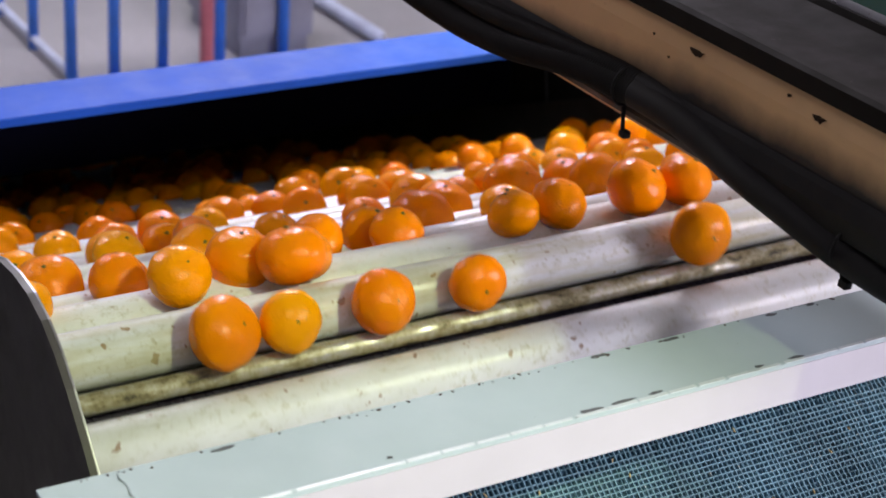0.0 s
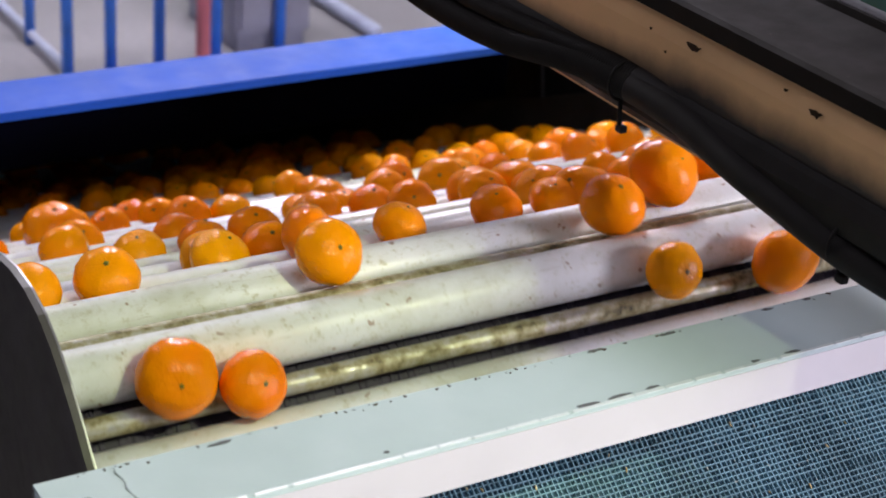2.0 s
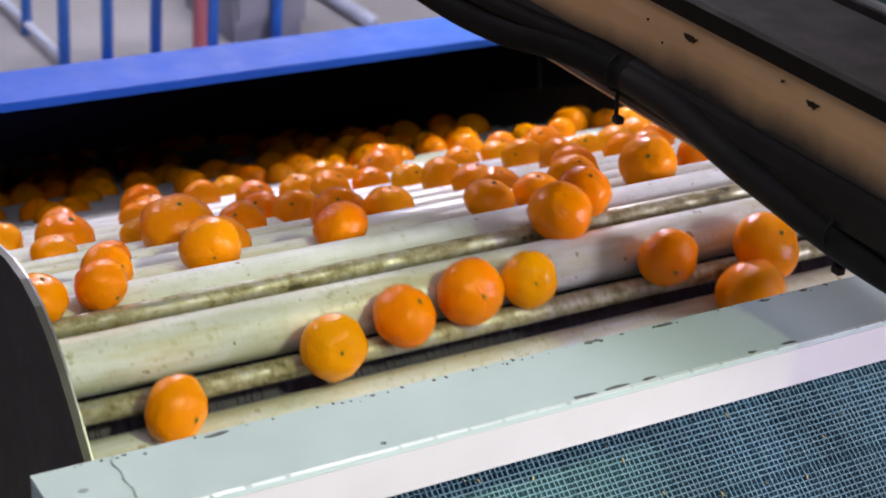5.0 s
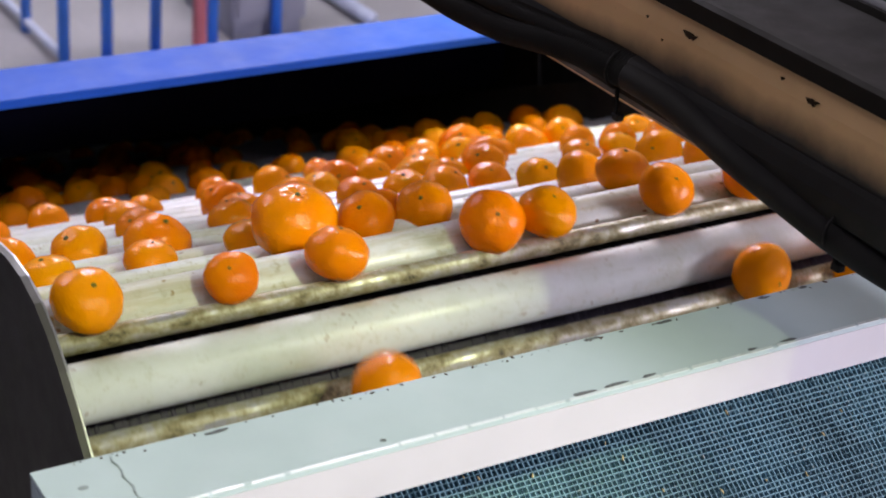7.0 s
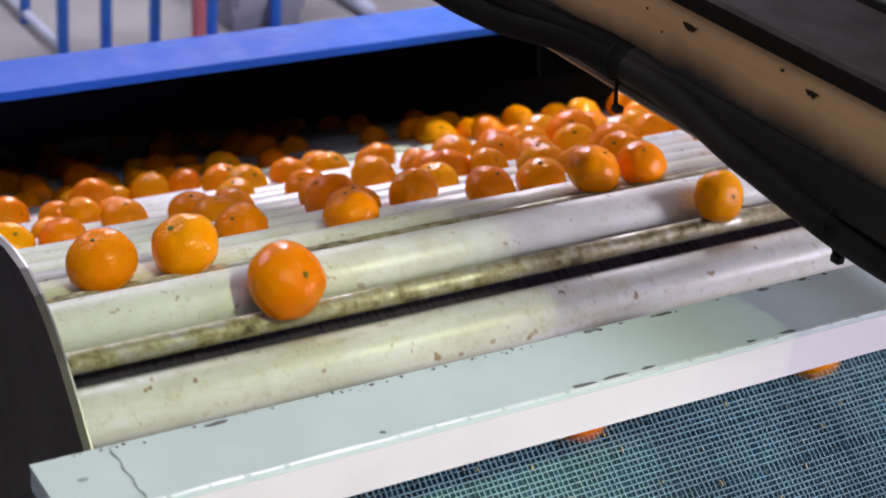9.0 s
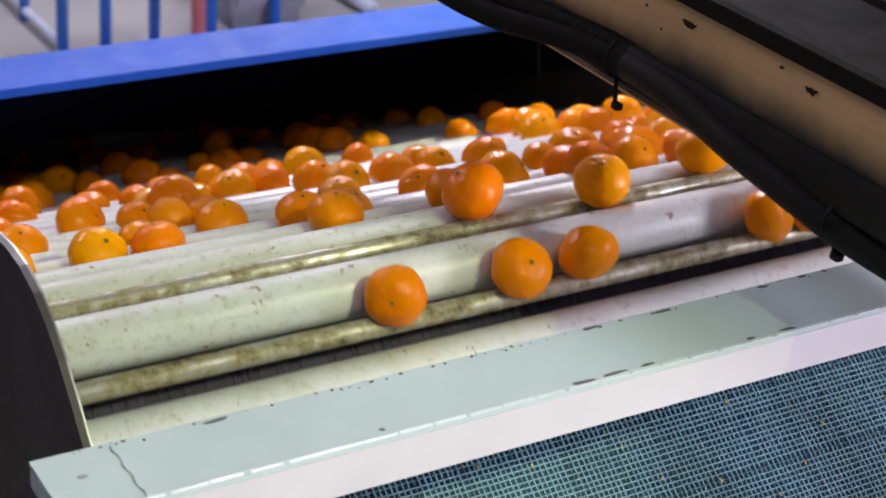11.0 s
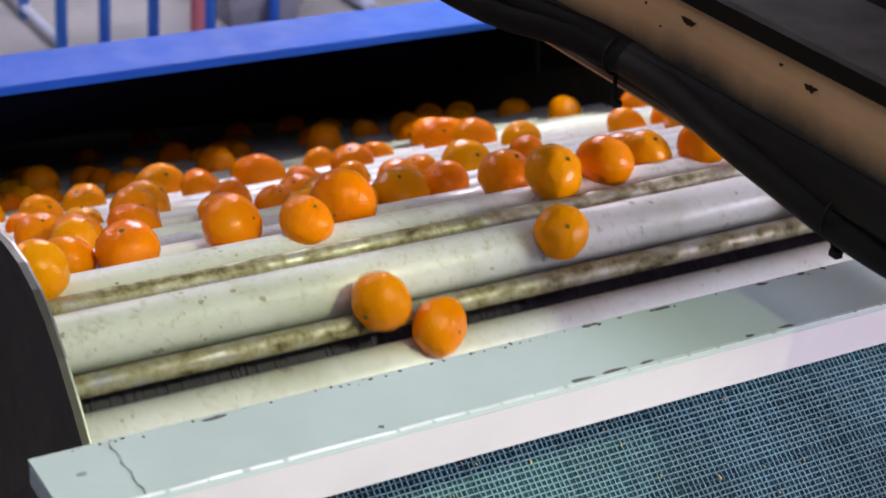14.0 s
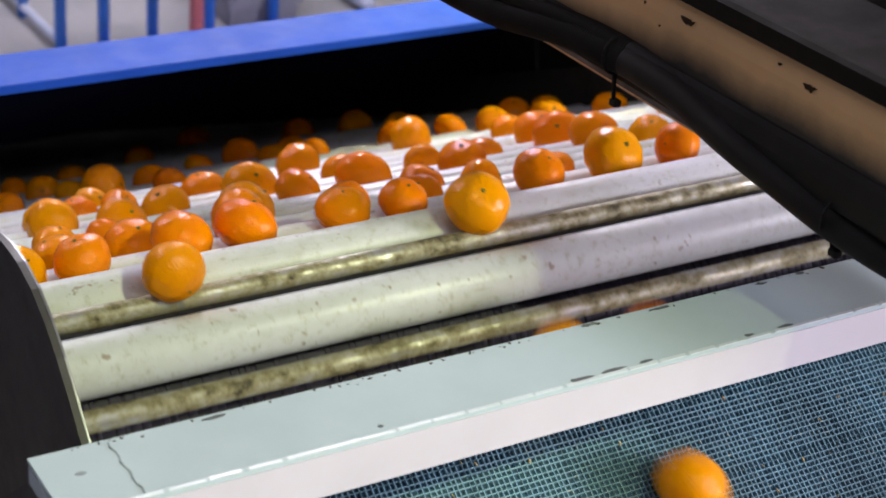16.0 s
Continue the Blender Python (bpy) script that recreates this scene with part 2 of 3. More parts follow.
def tube_x(radius, x0, x1, sides=28, round_end=0.003, bm=None, y=0.0, z=0.0):
    """A capped cylinder along x with rounded rims."""
    bm = bm or bmesh.new()
    rings = []
    for x, r in ((x0, radius - round_end), (x0 + round_end, radius), (x1 - round_end, radius), (x1, radius - round_end)):
        rings.append([bm.verts.new((x, y + r * math.cos(2 * math.pi * i / sides), z + r * math.sin(2 * math.pi * i / sides)))
                      for i in range(sides)])
    for a, b in zip(rings, rings[1:]):
        for i in range(sides):
            bm.faces.new((a[i], a[(i + 1) % sides], b[(i + 1) % sides], b[i]))
    bm.faces.new(rings[0][::-1])
    bm.faces.new(rings[-1])
    return bm


def sweep_bm(points, radius_at, sides=14):
    """A round tube along a list of points; radius_at(i) gives its radius there."""
    bm = bmesh.new()
    rings = []
    for i, p in enumerate(points):
        d = (points[min(i + 1, len(points) - 1)] - points[max(i - 1, 0)]).normalized()
        u = d.cross(Vector((0.3, 0.1, 1))).normalized()
        w = d.cross(u)
        r = radius_at(i)
        rings.append([bm.verts.new(p + r * (math.cos(2 * math.pi * k / sides) * u + math.sin(2 * math.pi * k / sides) * w))
                      for k in range(sides)])
    for a, b in zip(rings, rings[1:]):
        for k in range(sides):
            bm.faces.new((a[k], a[(k + 1) % sides], b[(k + 1) % sides], b[k]))
    bm.faces.new(rings[0][::-1])
    bm.faces.new(rings[-1])
    return bm


# ---- the hall ----
FLOOR_Z = -1.1
HX0, HX1, HY0, HY1 = -5.0, 5.6, -5.0, 13.0


def hall():
    tagged(part("floor", box_bm(HX0, HX1, HY0, HY1, FLOOR_Z - 0.2, FLOOR_Z), FLOOR), "pale grey worn concrete hall floor", "floor", kind="structure")
    for name, b in (("wall_west", (HX0 - 0.2, HX0, HY0, HY1)), 
                    ("wall_south", (HX0 - 0.2, HX1 + 0.2, HY0 - 0.2, HY0)), ("wall_north", (HX0 - 0.2, HX1 + 0.2, HY1, HY1 + 0.2))):
        tagged(part(name, box_bm(*b, FLOOR_Z - 0.2, CEIL + 0.2), WALL), "plain pale grey plaster hall wall", "wall", kind="structure")
    # the east wall; its unseen window is added for the side lamp
    wy0, wy1, wz0, wz1 = -4.2, -2.35, 1.52, 3.18
    bm = bmesh.new()
    for y0, y1, z0, z1 in ((HY0, wy0, FLOOR_Z - 0.2, CEIL + 0.2), (wy1, HY1, FLOOR_Z - 0.2, CEIL + 0.2), (wy0, wy1, FLOOR_Z - 0.2, wz0), (wy0, wy1, wz1, CEIL + 0.2)):
        box_bm(HX1, HX1 + 0.2, y0, y1, z0, z1, bm=bm)
    tagged(part("wall_east", bm, WALL), "plain pale grey plaster hall wall with an added window opening", "wall", kind="structure")
    frame_top = tagged(empty("added_window", HX1 + 0.1, (wy0 + wy1) / 2, wz0), "unseen grey steel framed window added for the side lamp", "window", kind="structure")
    w, h = (wy1 - wy0) / 2, wz1 - wz0
    for y0, y1, z0, z1 in ((-w, -w + 0.05, 0, h), (w - 0.05, w, 0, h), (-w + 0.05, w - 0.05, 0, 0.05), (-w + 0.05, w - 0.05, h - 0.05, h), (-0.02, 0.02, 0.05, h - 0.05)):
        part("window_frame", box_bm(-0.03, 0.03, y0, y1, z0, z1), GREYM, frame_top)
    # the ceiling leaves openings above the added area lamps
    bm = bmesh.new()
    for x0, x1, y0, y1 in ((HX0, HX1, HY0, -2.6), (HX0, -1.0, -2.6, -1.4), (0.6, HX1, -2.6, -1.4), (HX0, HX1, -1.4, 5.9),
                           (HX0, -1.6, 5.9, 7.1), (-0.2, 2.5, 5.9, 7.1), (3.9, HX1, 5.9, 7.1), (HX0, HX1, 7.1, 7.6), (HX0, 1.9, 7.6, 10.4),
                           (5.3, HX1, 7.6, 10.4), (HX0, HX1, 10.4, HY1)):
        box_bm(x0, x1, y0, y1, CEIL, CEIL + 0.2, bm=bm)
    tagged(part("ceiling", bm, WALL), "plain pale grey ceiling with openings for the added lamps", "ceiling", kind="structure")


# ---- the roller elevator ----
SLOPE = radians(23.35)
CO, SI = math.cos(SLOPE), math.sin(SLOPE)
BEND_Y, BEND_Z = 1.375, 1.5245 - 0.4317 * 1.375
HEAD = 0.1217
PITCH, SPEED = 0.1, 0.1656
COUNT = 94
RUN = (COUNT * PITCH - 2 * math.pi * HEAD) / 2
X0, X1 = 0.405, 1.975


def belt(u, lift=0.0):
    """Place (y, z) and turn on the chain loop, u metres past the start of the head bend, lifted off the chain."""
    u = u % (COUNT * PITCH)
    half = math.pi * HEAD
    if u > half + RUN + half:
        u -= COUNT * PITCH
    cy, cz = BEND_Y - HEAD * SI, BEND_Z - HEAD * CO
    if u <= 0:
        a, y, z = 0.0, cy - u * CO, cz + u * SI
    elif u <= half:
        a, y, z = u / HEAD, cy, cz
    elif u <= half + RUN:
        a, y, z = math.pi, cy + (u - half) * CO, cz - (u - half) * SI
    else:
        a, y, z = math.pi + (u - half - RUN) / HEAD, cy + RUN * CO, cz - RUN * SI
    r = HEAD + lift
    return y + r * math.sin(SLOPE - a), z + r * math.cos(SLOPE - a), a


def sunk(u):
    """How far things sink between the rollers: lower on the incline than at the head."""
    f = min(1.0, max(0.0, (-0.02 - u) / 0.14))
    return 0.011 * f * f * (3 - 2 * f)


def slot(k, t):
    """Chain position of roller k."""
    return 0.1369 + SPEED * (t - 4.1) - PITCH * k


TRAVEL = []


def rollers():
    tube = mesh_of(tube_x(0.028, X0 + 0.004, X1 - 0.004, 36, 0.004), PLASTIC, True, "tube")
    axle = mesh_of(tube_x(0.006, X0 - 0.004, X1 + 0.004, 12, 0.001), STEEL, True, "axle")
    rod = mesh_of(tube_x(0.0105, X0 - 0.002, X1 + 0.002, 24, 0.001), ROD, True, "carrier_rod")
    for i in range(COUNT):
        top = empty("conveyor_roller")
        tagged(top, "off-white plastic conveyor roller with olive stains", "roller", "rollers of the elevator")
        for n, me in (("tube", tube), ("axle", axle)):
            new(n, me).parent = top
        TRAVEL.append((top, float(i), 0.0))
        bar = tagged(new("carrier_rod", rod), "thin steel rod grimy with olive and brown residue", "rod", "rods of the elevator")
        TRAVEL.append((bar, i + 0.5, 0.0077))


def elevator_frame():
    top = empty("elevator_frame")
    tagged(top, "dark steel elevator frame with side plates and blue hood", "conveyor frame")

    def along(y):
        return BEND_Z - 0.4317 * (y - BEND_Y)
    edge = [(1.02, 0.85), (1.045, 0.905), (1.068, 0.945), (1.09, 0.974), (1.12, 1.003), (1.144, 1.024), (1.17, 1.043), (1.2, 1.058),
            (1.234, 1.066), (1.269, 1.067), (1.307, 1.062), (1.36, 1.045), (5.2, along(5.2) + 0.108)]
    low = [(5.2, along(5.2) - 0.16), (1.35, 0.55), (1.02, 0.55)]
    for name, x in (("side_plate", 0.392), ("side_plate", X1 + 0.006)):
        part(name, prism_bm(edge + low, x, x + 0.006), PLATE, top)
    # bare folded rim along the top of the near plate
    rim = edge[:-1]
    inner = [(y + 0.0011, z - 0.0011) for y, z in rim]
    part("plate_rim", prism_bm(rim + inner[::-1], 0.3982, 0.4000), STEEL, top, "thin bare steel plate rim")
    # dark pan under the top run, slotted drum at the head
    pan = [(1.36, along(1.36) - 0.04), (5.1, along(5.1) - 0.04), (5.1, along(5.1) - 0.05), (1.36, along(1.36) - 0.05)]
    part("pan", prism_bm(pan, X0, X1), BLACKP, top)
    cy, cz = BEND_Y - HEAD * SI, BEND_Z - HEAD * CO
    drum = part("head_drum", tube_x(0.0905, X0, X1, 48, 0.002, None, cy, cz), DRUM, top)
    ring = mesh_of(tube_x(0.0925, -0.0028, 0.0028, 28, 0.0012), DRUM, True, "drum_rib")
    rnd = random.Random(21)
    for i in range(174):
        if rnd.random() < 0.3:
            continue
        r = new("drum_rib", ring)
        r.matrix_basis = pose(X0 + 0.008 + i * 0.009 + rnd.uniform(-0.0025, 0.0025), cy, cz) @ Matrix.Diagonal((rnd.uniform(0.6, 1.9), 1.0, 1.0, 1.0))
        r.parent = drum
    # hood: blue channel across, dark roof behind it
    z, ya, yb = 0.6985, 2.45, 2.579
    prof = [(ya, z - 0.014), (ya, z - 0.002), (ya + 0.002, z), (yb, z), (yb, z - 0.05), (yb - 0.004, z - 0.05), (yb - 0.004, z - 0.004), (ya + 0.004, z - 0.004), (ya + 0.004, z - 0.014)]
    part("hood_channel", prism_bm(prof, -0.6, 3.2), BLUE, top, "glossy blue painted steel channel")
    up = z - 0.012 - along(yb)
    roof = [(yb, along(yb) + up), (5.25, along(5.25) + up), (5.25, along(5.25) + up - 0.008), (yb, along(yb) + up - 0.008)]
    part("hood_roof", prism_bm(roof, -0.6, 3.2), BLACKP, top)
    for x in (-0.606, 3.2):
        part("hood_side", prism_bm([(ya, z), (yb, z), (5.25, along(5.25) + up), (5.25, FLOOR_Z), (ya, FLOOR_Z)], x, x + 0.006), BLACKP, top)
    # Sheet added to stop light that leaks through the hood.
    part("dark_screen", prism_bm([(3.0, along(3.0) + 0.115), (3.006, along(3.0) + 0.115), (3.006, along(3.006) + up - 0.009), (3.0, along(3.0) + up - 0.009)], 0.21, X1 + 0.085),
         DARK_SCREEN, top, "black sheet added to darken the hood inside")
    part("hood_back", box_bm(-0.6, 3.2, 5.25, 5.258, FLOOR_Z, along(5.25) + up), BLACKP, top)
    # Walls added only to keep the inside of the hood dark.
    for x in (0.2, X1 + 0.09):
        part("dark_inner_wall", prism_bm([(ya + 0.45, z - 0.16), (5.2, along(5.2) + 0.2), (5.2, FLOOR_Z), (ya + 0.1, FLOOR_Z)], x, x + 0.006), BLACKP, top)
    # legs
    for x in (0.34, X1 + 0.02):
        for y in (1.5, 2.7, 3.9):
            part("leg", box_bm(x, x + 0.05, y, y + 0.05, FLOOR_Z, along(y) - 0.1, 0.004), BLACKP, top)
    return top


def lip():
    top = empty("discharge_lip")
    tagged(top, "mint-green painted steel angle bar with chipped edges", "steel angle")
    rnd = random.Random(3)
    zt, yb, ya, zf = 1.047, 0.99, 0.913, 1.007
    prof = [(yb, zt - 0.003), (yb, zt), (ya + 0.0035, zt), (ya + 0.001, zt - 0.001), (ya, zt - 0.0035), (ya, zf), (ya + 0.003, zf), (ya + 0.003, zt - 0.003)]
    part("angle_bar", prism_bm(prof, 0.316, 2.06), MINT, top)
    # The pinkish front light on the mint flange is put into its colour.
    part("front_flange", box_bm(0.317, 2.059, ya - 0.0007, ya - 0.0001, zf + 0.0004, zt - 0.0038), LIT_FLANGE, top, "front flange coloured pale pinkish for the light on it")
    part("end_weld", box_bm(0.3155, 0.3185, ya + 0.006, yb - 0.004, zt - 0.018, zt - 0.004), MINT, top)
    for x in (0.335, 2.0):
        part("bracket", prism_bm([(0.93, 1.043), (0.98, 1.043), (1.10, 0.94), (1.10, 0.86), (1.06, 0.86)], x, x + 0.058), BLACKP, top)
    seam = [Vector((0.3735 + 0.0012 * math.sin(i * 1.9), ya + 0.005 + i * 0.0068, zt + 0.0001)) for i in range(11)]
    part("seam", sweep_bm(seam, lambda i: 0.0007 + 0.0003 * math.sin(i * 2.3), 6), SEAM, top, "dark hairline seam across the bar")
    bm = bmesh.new()
    bmesh.ops.create_icosphere(bm, subdivisions=2, radius=1.0, matrix=Matrix.LocRotScale((0.343, 0.958, zt), None, (0.0042, 0.0026, 0.0003)))
    part("dent", bm, SEAM, top, "dull dent in the paint")
    # paint worn pale along the front arris
    bm = bmesh.new()
    for i in range(58):
        x = 0.33 + i * 0.03
        w = rnd.uniform(0.024, 0.0298)
        h = rnd.uniform(0.0002, 0.0012)
        box_bm(x, x + w, ya + 0.0012, ya + 0.0036 + h, zt - 0.0008, zt + 0.0002, bm=bm)
    part("worn_edge", bm, PALE, top, "paint worn pale along the edge")
    # worn flakes along the two arrises
    spots = [(0.865, yb - 0.004, 0.022), (0.975, yb - 0.004, 0.014), (0.79, yb - 0.003, 0.02), (0.905, ya + 0.006, 0.012), (0.945, ya + 0.0055, 0.019),
             (0.80, ya + 0.007, 0.017), (0.765, ya + 0.0065, 0.03), (0.735, ya + 0.006, 0.03), (0.455, yb - 0.005, 0.022),
             (0.56, ya + 0.012, 0.006), (1.02, yb - 0.003, 0.01)]
    for x, y, w in spots:
        bm = bmesh.new()
        n = 9
        ring = []
        for i in range(n):
            a = 2 * math.pi * i / n
            q = rnd.uniform(0.55, 1.1)
            ring.append((x + w / 2 * q * math.cos(a), y + 0.0022 * q * math.sin(a)))
        lo = [bm.verts.new((px, py, zt - 0.0004)) for px, py in ring]
        hi = [bm.verts.new((px, py, zt + 0.0004)) for px, py in ring]
        bm.faces.new(hi)
        for i in range(n):
            bm.faces.new((lo[i], lo[(i + 1) % n], hi[(i + 1) % n], hi[i]))
        part("paint_chip", bm, CHIP, top)


def lip_crumbs():
    """Dried crumbs and dirt caught along the back edge of the lip."""
    rnd = random.Random(12)
    bm = bmesh.new()
    for i in range(70):
        x = rnd.uniform(0.34, 1.3)
        s = rnd.uniform(0.0004, 0.0012) * (1.6 if rnd.random() < 0.12 else 1.0)
        bmesh.ops.create_icosphere(bm, subdivisions=1, radius=1.0, matrix=Matrix.LocRotScale(
            (x, 0.9885 - abs(rnd.gauss(0, 0.0022)), 1.047 + s * 0.2), Euler((0, 0, rnd.uniform(0, 3))), (s * rnd.uniform(1, 2.4), s, s * 0.6)))
    ob = part("crumbs", bm, CRUMB)
    tagged(ob, "dark brown dried crumbs along the lip", "crumbs", kind="stuff")


# ---- the net-covered ramp below the head ----
RAMP = math.atan(0.7)
RC, RS = math.cos(RAMP), math.sin(RAMP)


def ramp_at(d, lift=0.0):
    """(y, z) at d metres down the ramp from its upper edge."""
    return 1.085 - d * RC - lift * RS, 0.8955 - d * RS + lift * RC


RAMP_LONG = 0.95


def ramp():
    top = empty("discharge_ramp")
    tagged(top, "sloping ramp padded with teal-blue netting", "ramp")
    (ya, za), (yb, zb) = ramp_at(0, -0.002), ramp_at(RAMP_LONG, -0.002)
    (yc, zc), (yd, zd) = ramp_at(RAMP_LONG, -0.012), ramp_at(0, -0.012)
    part("ramp_mat", prism_bm([(ya, za), (yb, zb), (yc, zc), (yd, zd)], 0.3, 2.05), MAT, top)
    # twine of the net: two layers of thin strips, one over the other
    verts, faces = [], []

    def strip(a, b, w, h0, h1):
        (xa, da), (xb, db) = a, b
        i = len(verts)
        across = abs(xa - xb) > abs(da - db)
        for x, d in (a, b):
            for sgn in (-1, 1):
                for h in (h0, h1):
                    xx, dd = (x, d + sgn * w) if across else (x + sgn * w, d)
                    y, z = ramp_at(dd, h)
                    verts.append((xx, y, z))
        faces.extend([(i + 1, i + 3, i + 7, i + 5), (i, i + 1, i + 5, i + 4), (i + 2, i + 6, i + 7, i + 3)])
    rnd = random.Random(8)
    cell = 0.0056
    n = int(1.74 / cell)
    for i in range(n):
        x = 0.303 + i * cell + rnd.uniform(-0.0005, 0.0005)
        skew = rnd.uniform(-0.0012, 0.0012)
        if rnd.random() < 0.02:
            continue
        strip((x, 0.0), (x + skew, 0.45), 0.0002 if i % 9 == 4 else 0.0006, -0.002, 0.0002)
    for j in range(int(0.45 / cell)):
        d = j * cell + rnd.uniform(-0.0004, 0.0004)
        strip((0.302, d), (2.045, d + rnd.uniform(-0.001, 0.001)), 0.0001 if j % 14 == 5 else 0.0005, -0.002, 0.0008)
    me = bpy.data.meshes.new("net")
    me.from_pydata(verts, [], faces)
    me.materials.append(NETM)
    net = new("net", me)
    net.parent = top
    tagged(net, "fine square teal-grey netting", kind="stuff")
    for x in (0.32, 1.98):
        for d in (0.15, 0.85):
            y, z = ramp_at(d, -0.012)
            part("ramp_leg", box_bm(x, x + 0.04, y - 0.02, y + 0.02, FLOOR_Z, z - 0.005), BLACKP, top)
    # scraps of peel caught in the net
    for i in range(48):
        x, d = rnd.uniform(0.6, 1.3), rnd.uniform(0.02, 0.24)
        y, z = ramp_at(d, 0.0012)
        s = rnd.uniform(0.0008, 0.0024)
        bm = bmesh.new()
        bmesh.ops.create_icosphere(bm, subdivisions=1, radius=1.0, matrix=Matrix.LocRotScale((0, 0, 0), None, (s * 0.5, s * 1.6, 0.0009)))
        ob = part("peel_scrap", bm, DEBRIS, top)
        ob.matrix_basis = pose(x, y, z, math.degrees(RAMP), 0, rnd.uniform(-40, 40))


BIN_Z = -0.05


def collecting_bin():
    top = empty("collecting_bin")
    tagged(top, "long grey steel collecting bin under the ramp", "bin")
    x0, x1, y0, y1 = 0.35, 2.05, -0.8, 0.26
    part("bin_base", box_bm(x0, x1, y0, y1, BIN_Z - 0.01, BIN_Z, 0.002), GREYM, top)
    for n, b in (("bin_side", (x0, x0 + 0.008, y0, y1)), ("bin_side", (x1 - 0.008, x1, y0, y1)),
                 ("bin_side", (x0 + 0.008, x1 - 0.008, y0, y0 + 0.008)), ("bin_side", (x0 + 0.008, x1 - 0.008, y1 - 0.008, y1))):
        part(n, box_bm(*b, BIN_Z, BIN_Z + 0.16), GREYM, top)
    for x in (x0 + 0.02, x1 - 0.06):
        for y in (y0 + 0.02, y1 - 0.06):
            part("bin_leg", box_bm(x, x + 0.04, y, y + 0.04, FLOOR_Z, BIN_Z - 0.01), GREYM, top)


# ---- beam with hoses over the bed ----


def beam():
    top = empty("overhead_beam")
    tagged(top, "beige steel box beam with dark grey lid and scratches", "beam")
    y0, y1 = 0.745, 2.42
    zt, zb, x0, x1 = 1.256, 1.128, 0.97, 1.126

    def long_y(prof, name, mat, label="", smooth=False):
        bm = bmesh.new()
        a = [bm.verts.new((x, y0, z)) for x, z in prof]
        b = [bm.verts.new((x, y1, z)) for x, z in prof]
        n = len(prof)
        bm.faces.new(a)
        bm.faces.new(b[::-1])
        for i in range(n):
            bm.faces.new((a[i], a[(i + 1) % n], b[(i + 1) % n], b[i]))
        return part(name, bm, mat, top, label)
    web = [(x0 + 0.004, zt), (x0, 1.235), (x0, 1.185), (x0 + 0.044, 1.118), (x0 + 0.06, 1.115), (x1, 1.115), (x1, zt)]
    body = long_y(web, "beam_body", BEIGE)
    long_y([(x0 - 0.002, zt), (x0 - 0.002, zt + 0.016), (x0 + 0.003, zt + 0.019), (x0 + 0.008, zt + 0.019), (x0 + 0.011, zt + 0.015), (x0 + 0.014, zt + 0.004),
            (x0 + 0.10, zt + 0.004), (x1 - 0.012, zt + 0.010), (x1 - 0.008, zt + 0.016), (x1, zt + 0.016), (x1, zt)],
           "beam_lid", DARKGREY, "dark brown-grey folded lid")
    bm = sweep_bm([Vector((x1 + 0.001, y0, zt + 0.016)), Vector((x1 + 0.001, (y0 + y1) / 2, zt + 0.016)), Vector((x1 + 0.001, y1, zt + 0.016))], lambda i: 0.0055, 12)
    part("lid_rim", bm, STEEL, top, "pale bare steel rim", True)
    # Black strip added where the hoses only shade the web.
    strip_profile = [(x0 - 0.0015, 1.194), (x0 - 0.004, 1.188), (x0 - 0.007, 1.174), (x0 - 0.004, 1.155), (x0 + 0.012, 1.14), (x0 + 0.014, 1.150), (x0 + 0.001, 1.17)]
    long_y(strip_profile, "shade_strip", RUBBER, "black strip added for the shade along the beam")
    # half-moon chips down to rusty steel
    rnd = random.Random(5)
    for y, z, w in ((1.128, 1.242, 0.020), (0.966, 1.241, 0.017), (1.005, 1.246, 0.004), (1.19, 1.238, 0.003), (1.165, 1.224, 0.003)):
        edge = [(w * (0.5 - i / 8), 0.0006 * rnd.uniform(-1, 1)) for i in range(9)]
        edge += [(w * (i / 8 - 0.5), -0.0065 * (w / 0.02) ** 0.5 * math.sin(math.pi * i / 8) * rnd.uniform(0.6, 1.1)) for i in range(1, 8)]
        bm = bmesh.new()
        bm.faces.new([bm.verts.new((x0 - 0.0006, y + p, z + q)) for p, q in edge])
        for e in bmesh.ops.extrude_face_region(bm, geom=bm.faces[:])["geom"]:
            if isinstance(e, bmesh.types.BMVert):
                e.co.x += 0.002
        part("paint_chip", bm, RUST, body)
    for y in (1.95, 2.36):
        part("hanger", box_bm(1.03, 1.06, y, y + 0.03, zt + 0.004, CEIL, 0.002), DARKGREY, top)
    return top


def hose(points, radius, name="cable_hose"):
    pts = []
    ctrl = [Vector(p) for p in points]
    for i in range(len(ctrl) - 1):
        p0, p1, p2, p3 = ctrl[max(i - 1, 0)], ctrl[i], ctrl[i + 1], ctrl[min(i + 2, len(ctrl) - 1)]
        m = max(2, int((p2 - p1).length / 0.0009))
        for j in range(m):
            t = j / m
            pts.append(0.5 * ((2 * p1) + (p2 - p0) * t + (2 * p0 - 5 * p1 + 4 * p2 - p3) * t * t + (3 * p1 - p0 - 3 * p2 + p3) * t ** 3))
    bm = sweep_bm(pts, lambda i: radius * ((1.0, 0.93, 0.85, 0.93)[i % 4] if pts[i].y > 1.195 else 0.985), 16)
    top = empty(name)
    tagged(top, "black corrugated cable hose strapped under the beam", "hose", "hoses on the beam")
    part("tube", bm, RUBBER, top, "", True)
    for a, b in ((0, 23), (len(pts) - 24, len(pts) - 1)):
        part("end_cuff", sweep_bm(pts[a:b + 1], lambda i: radius * 1.16, 16), RUBBER, top, "smooth black end cuff", True)
    return top


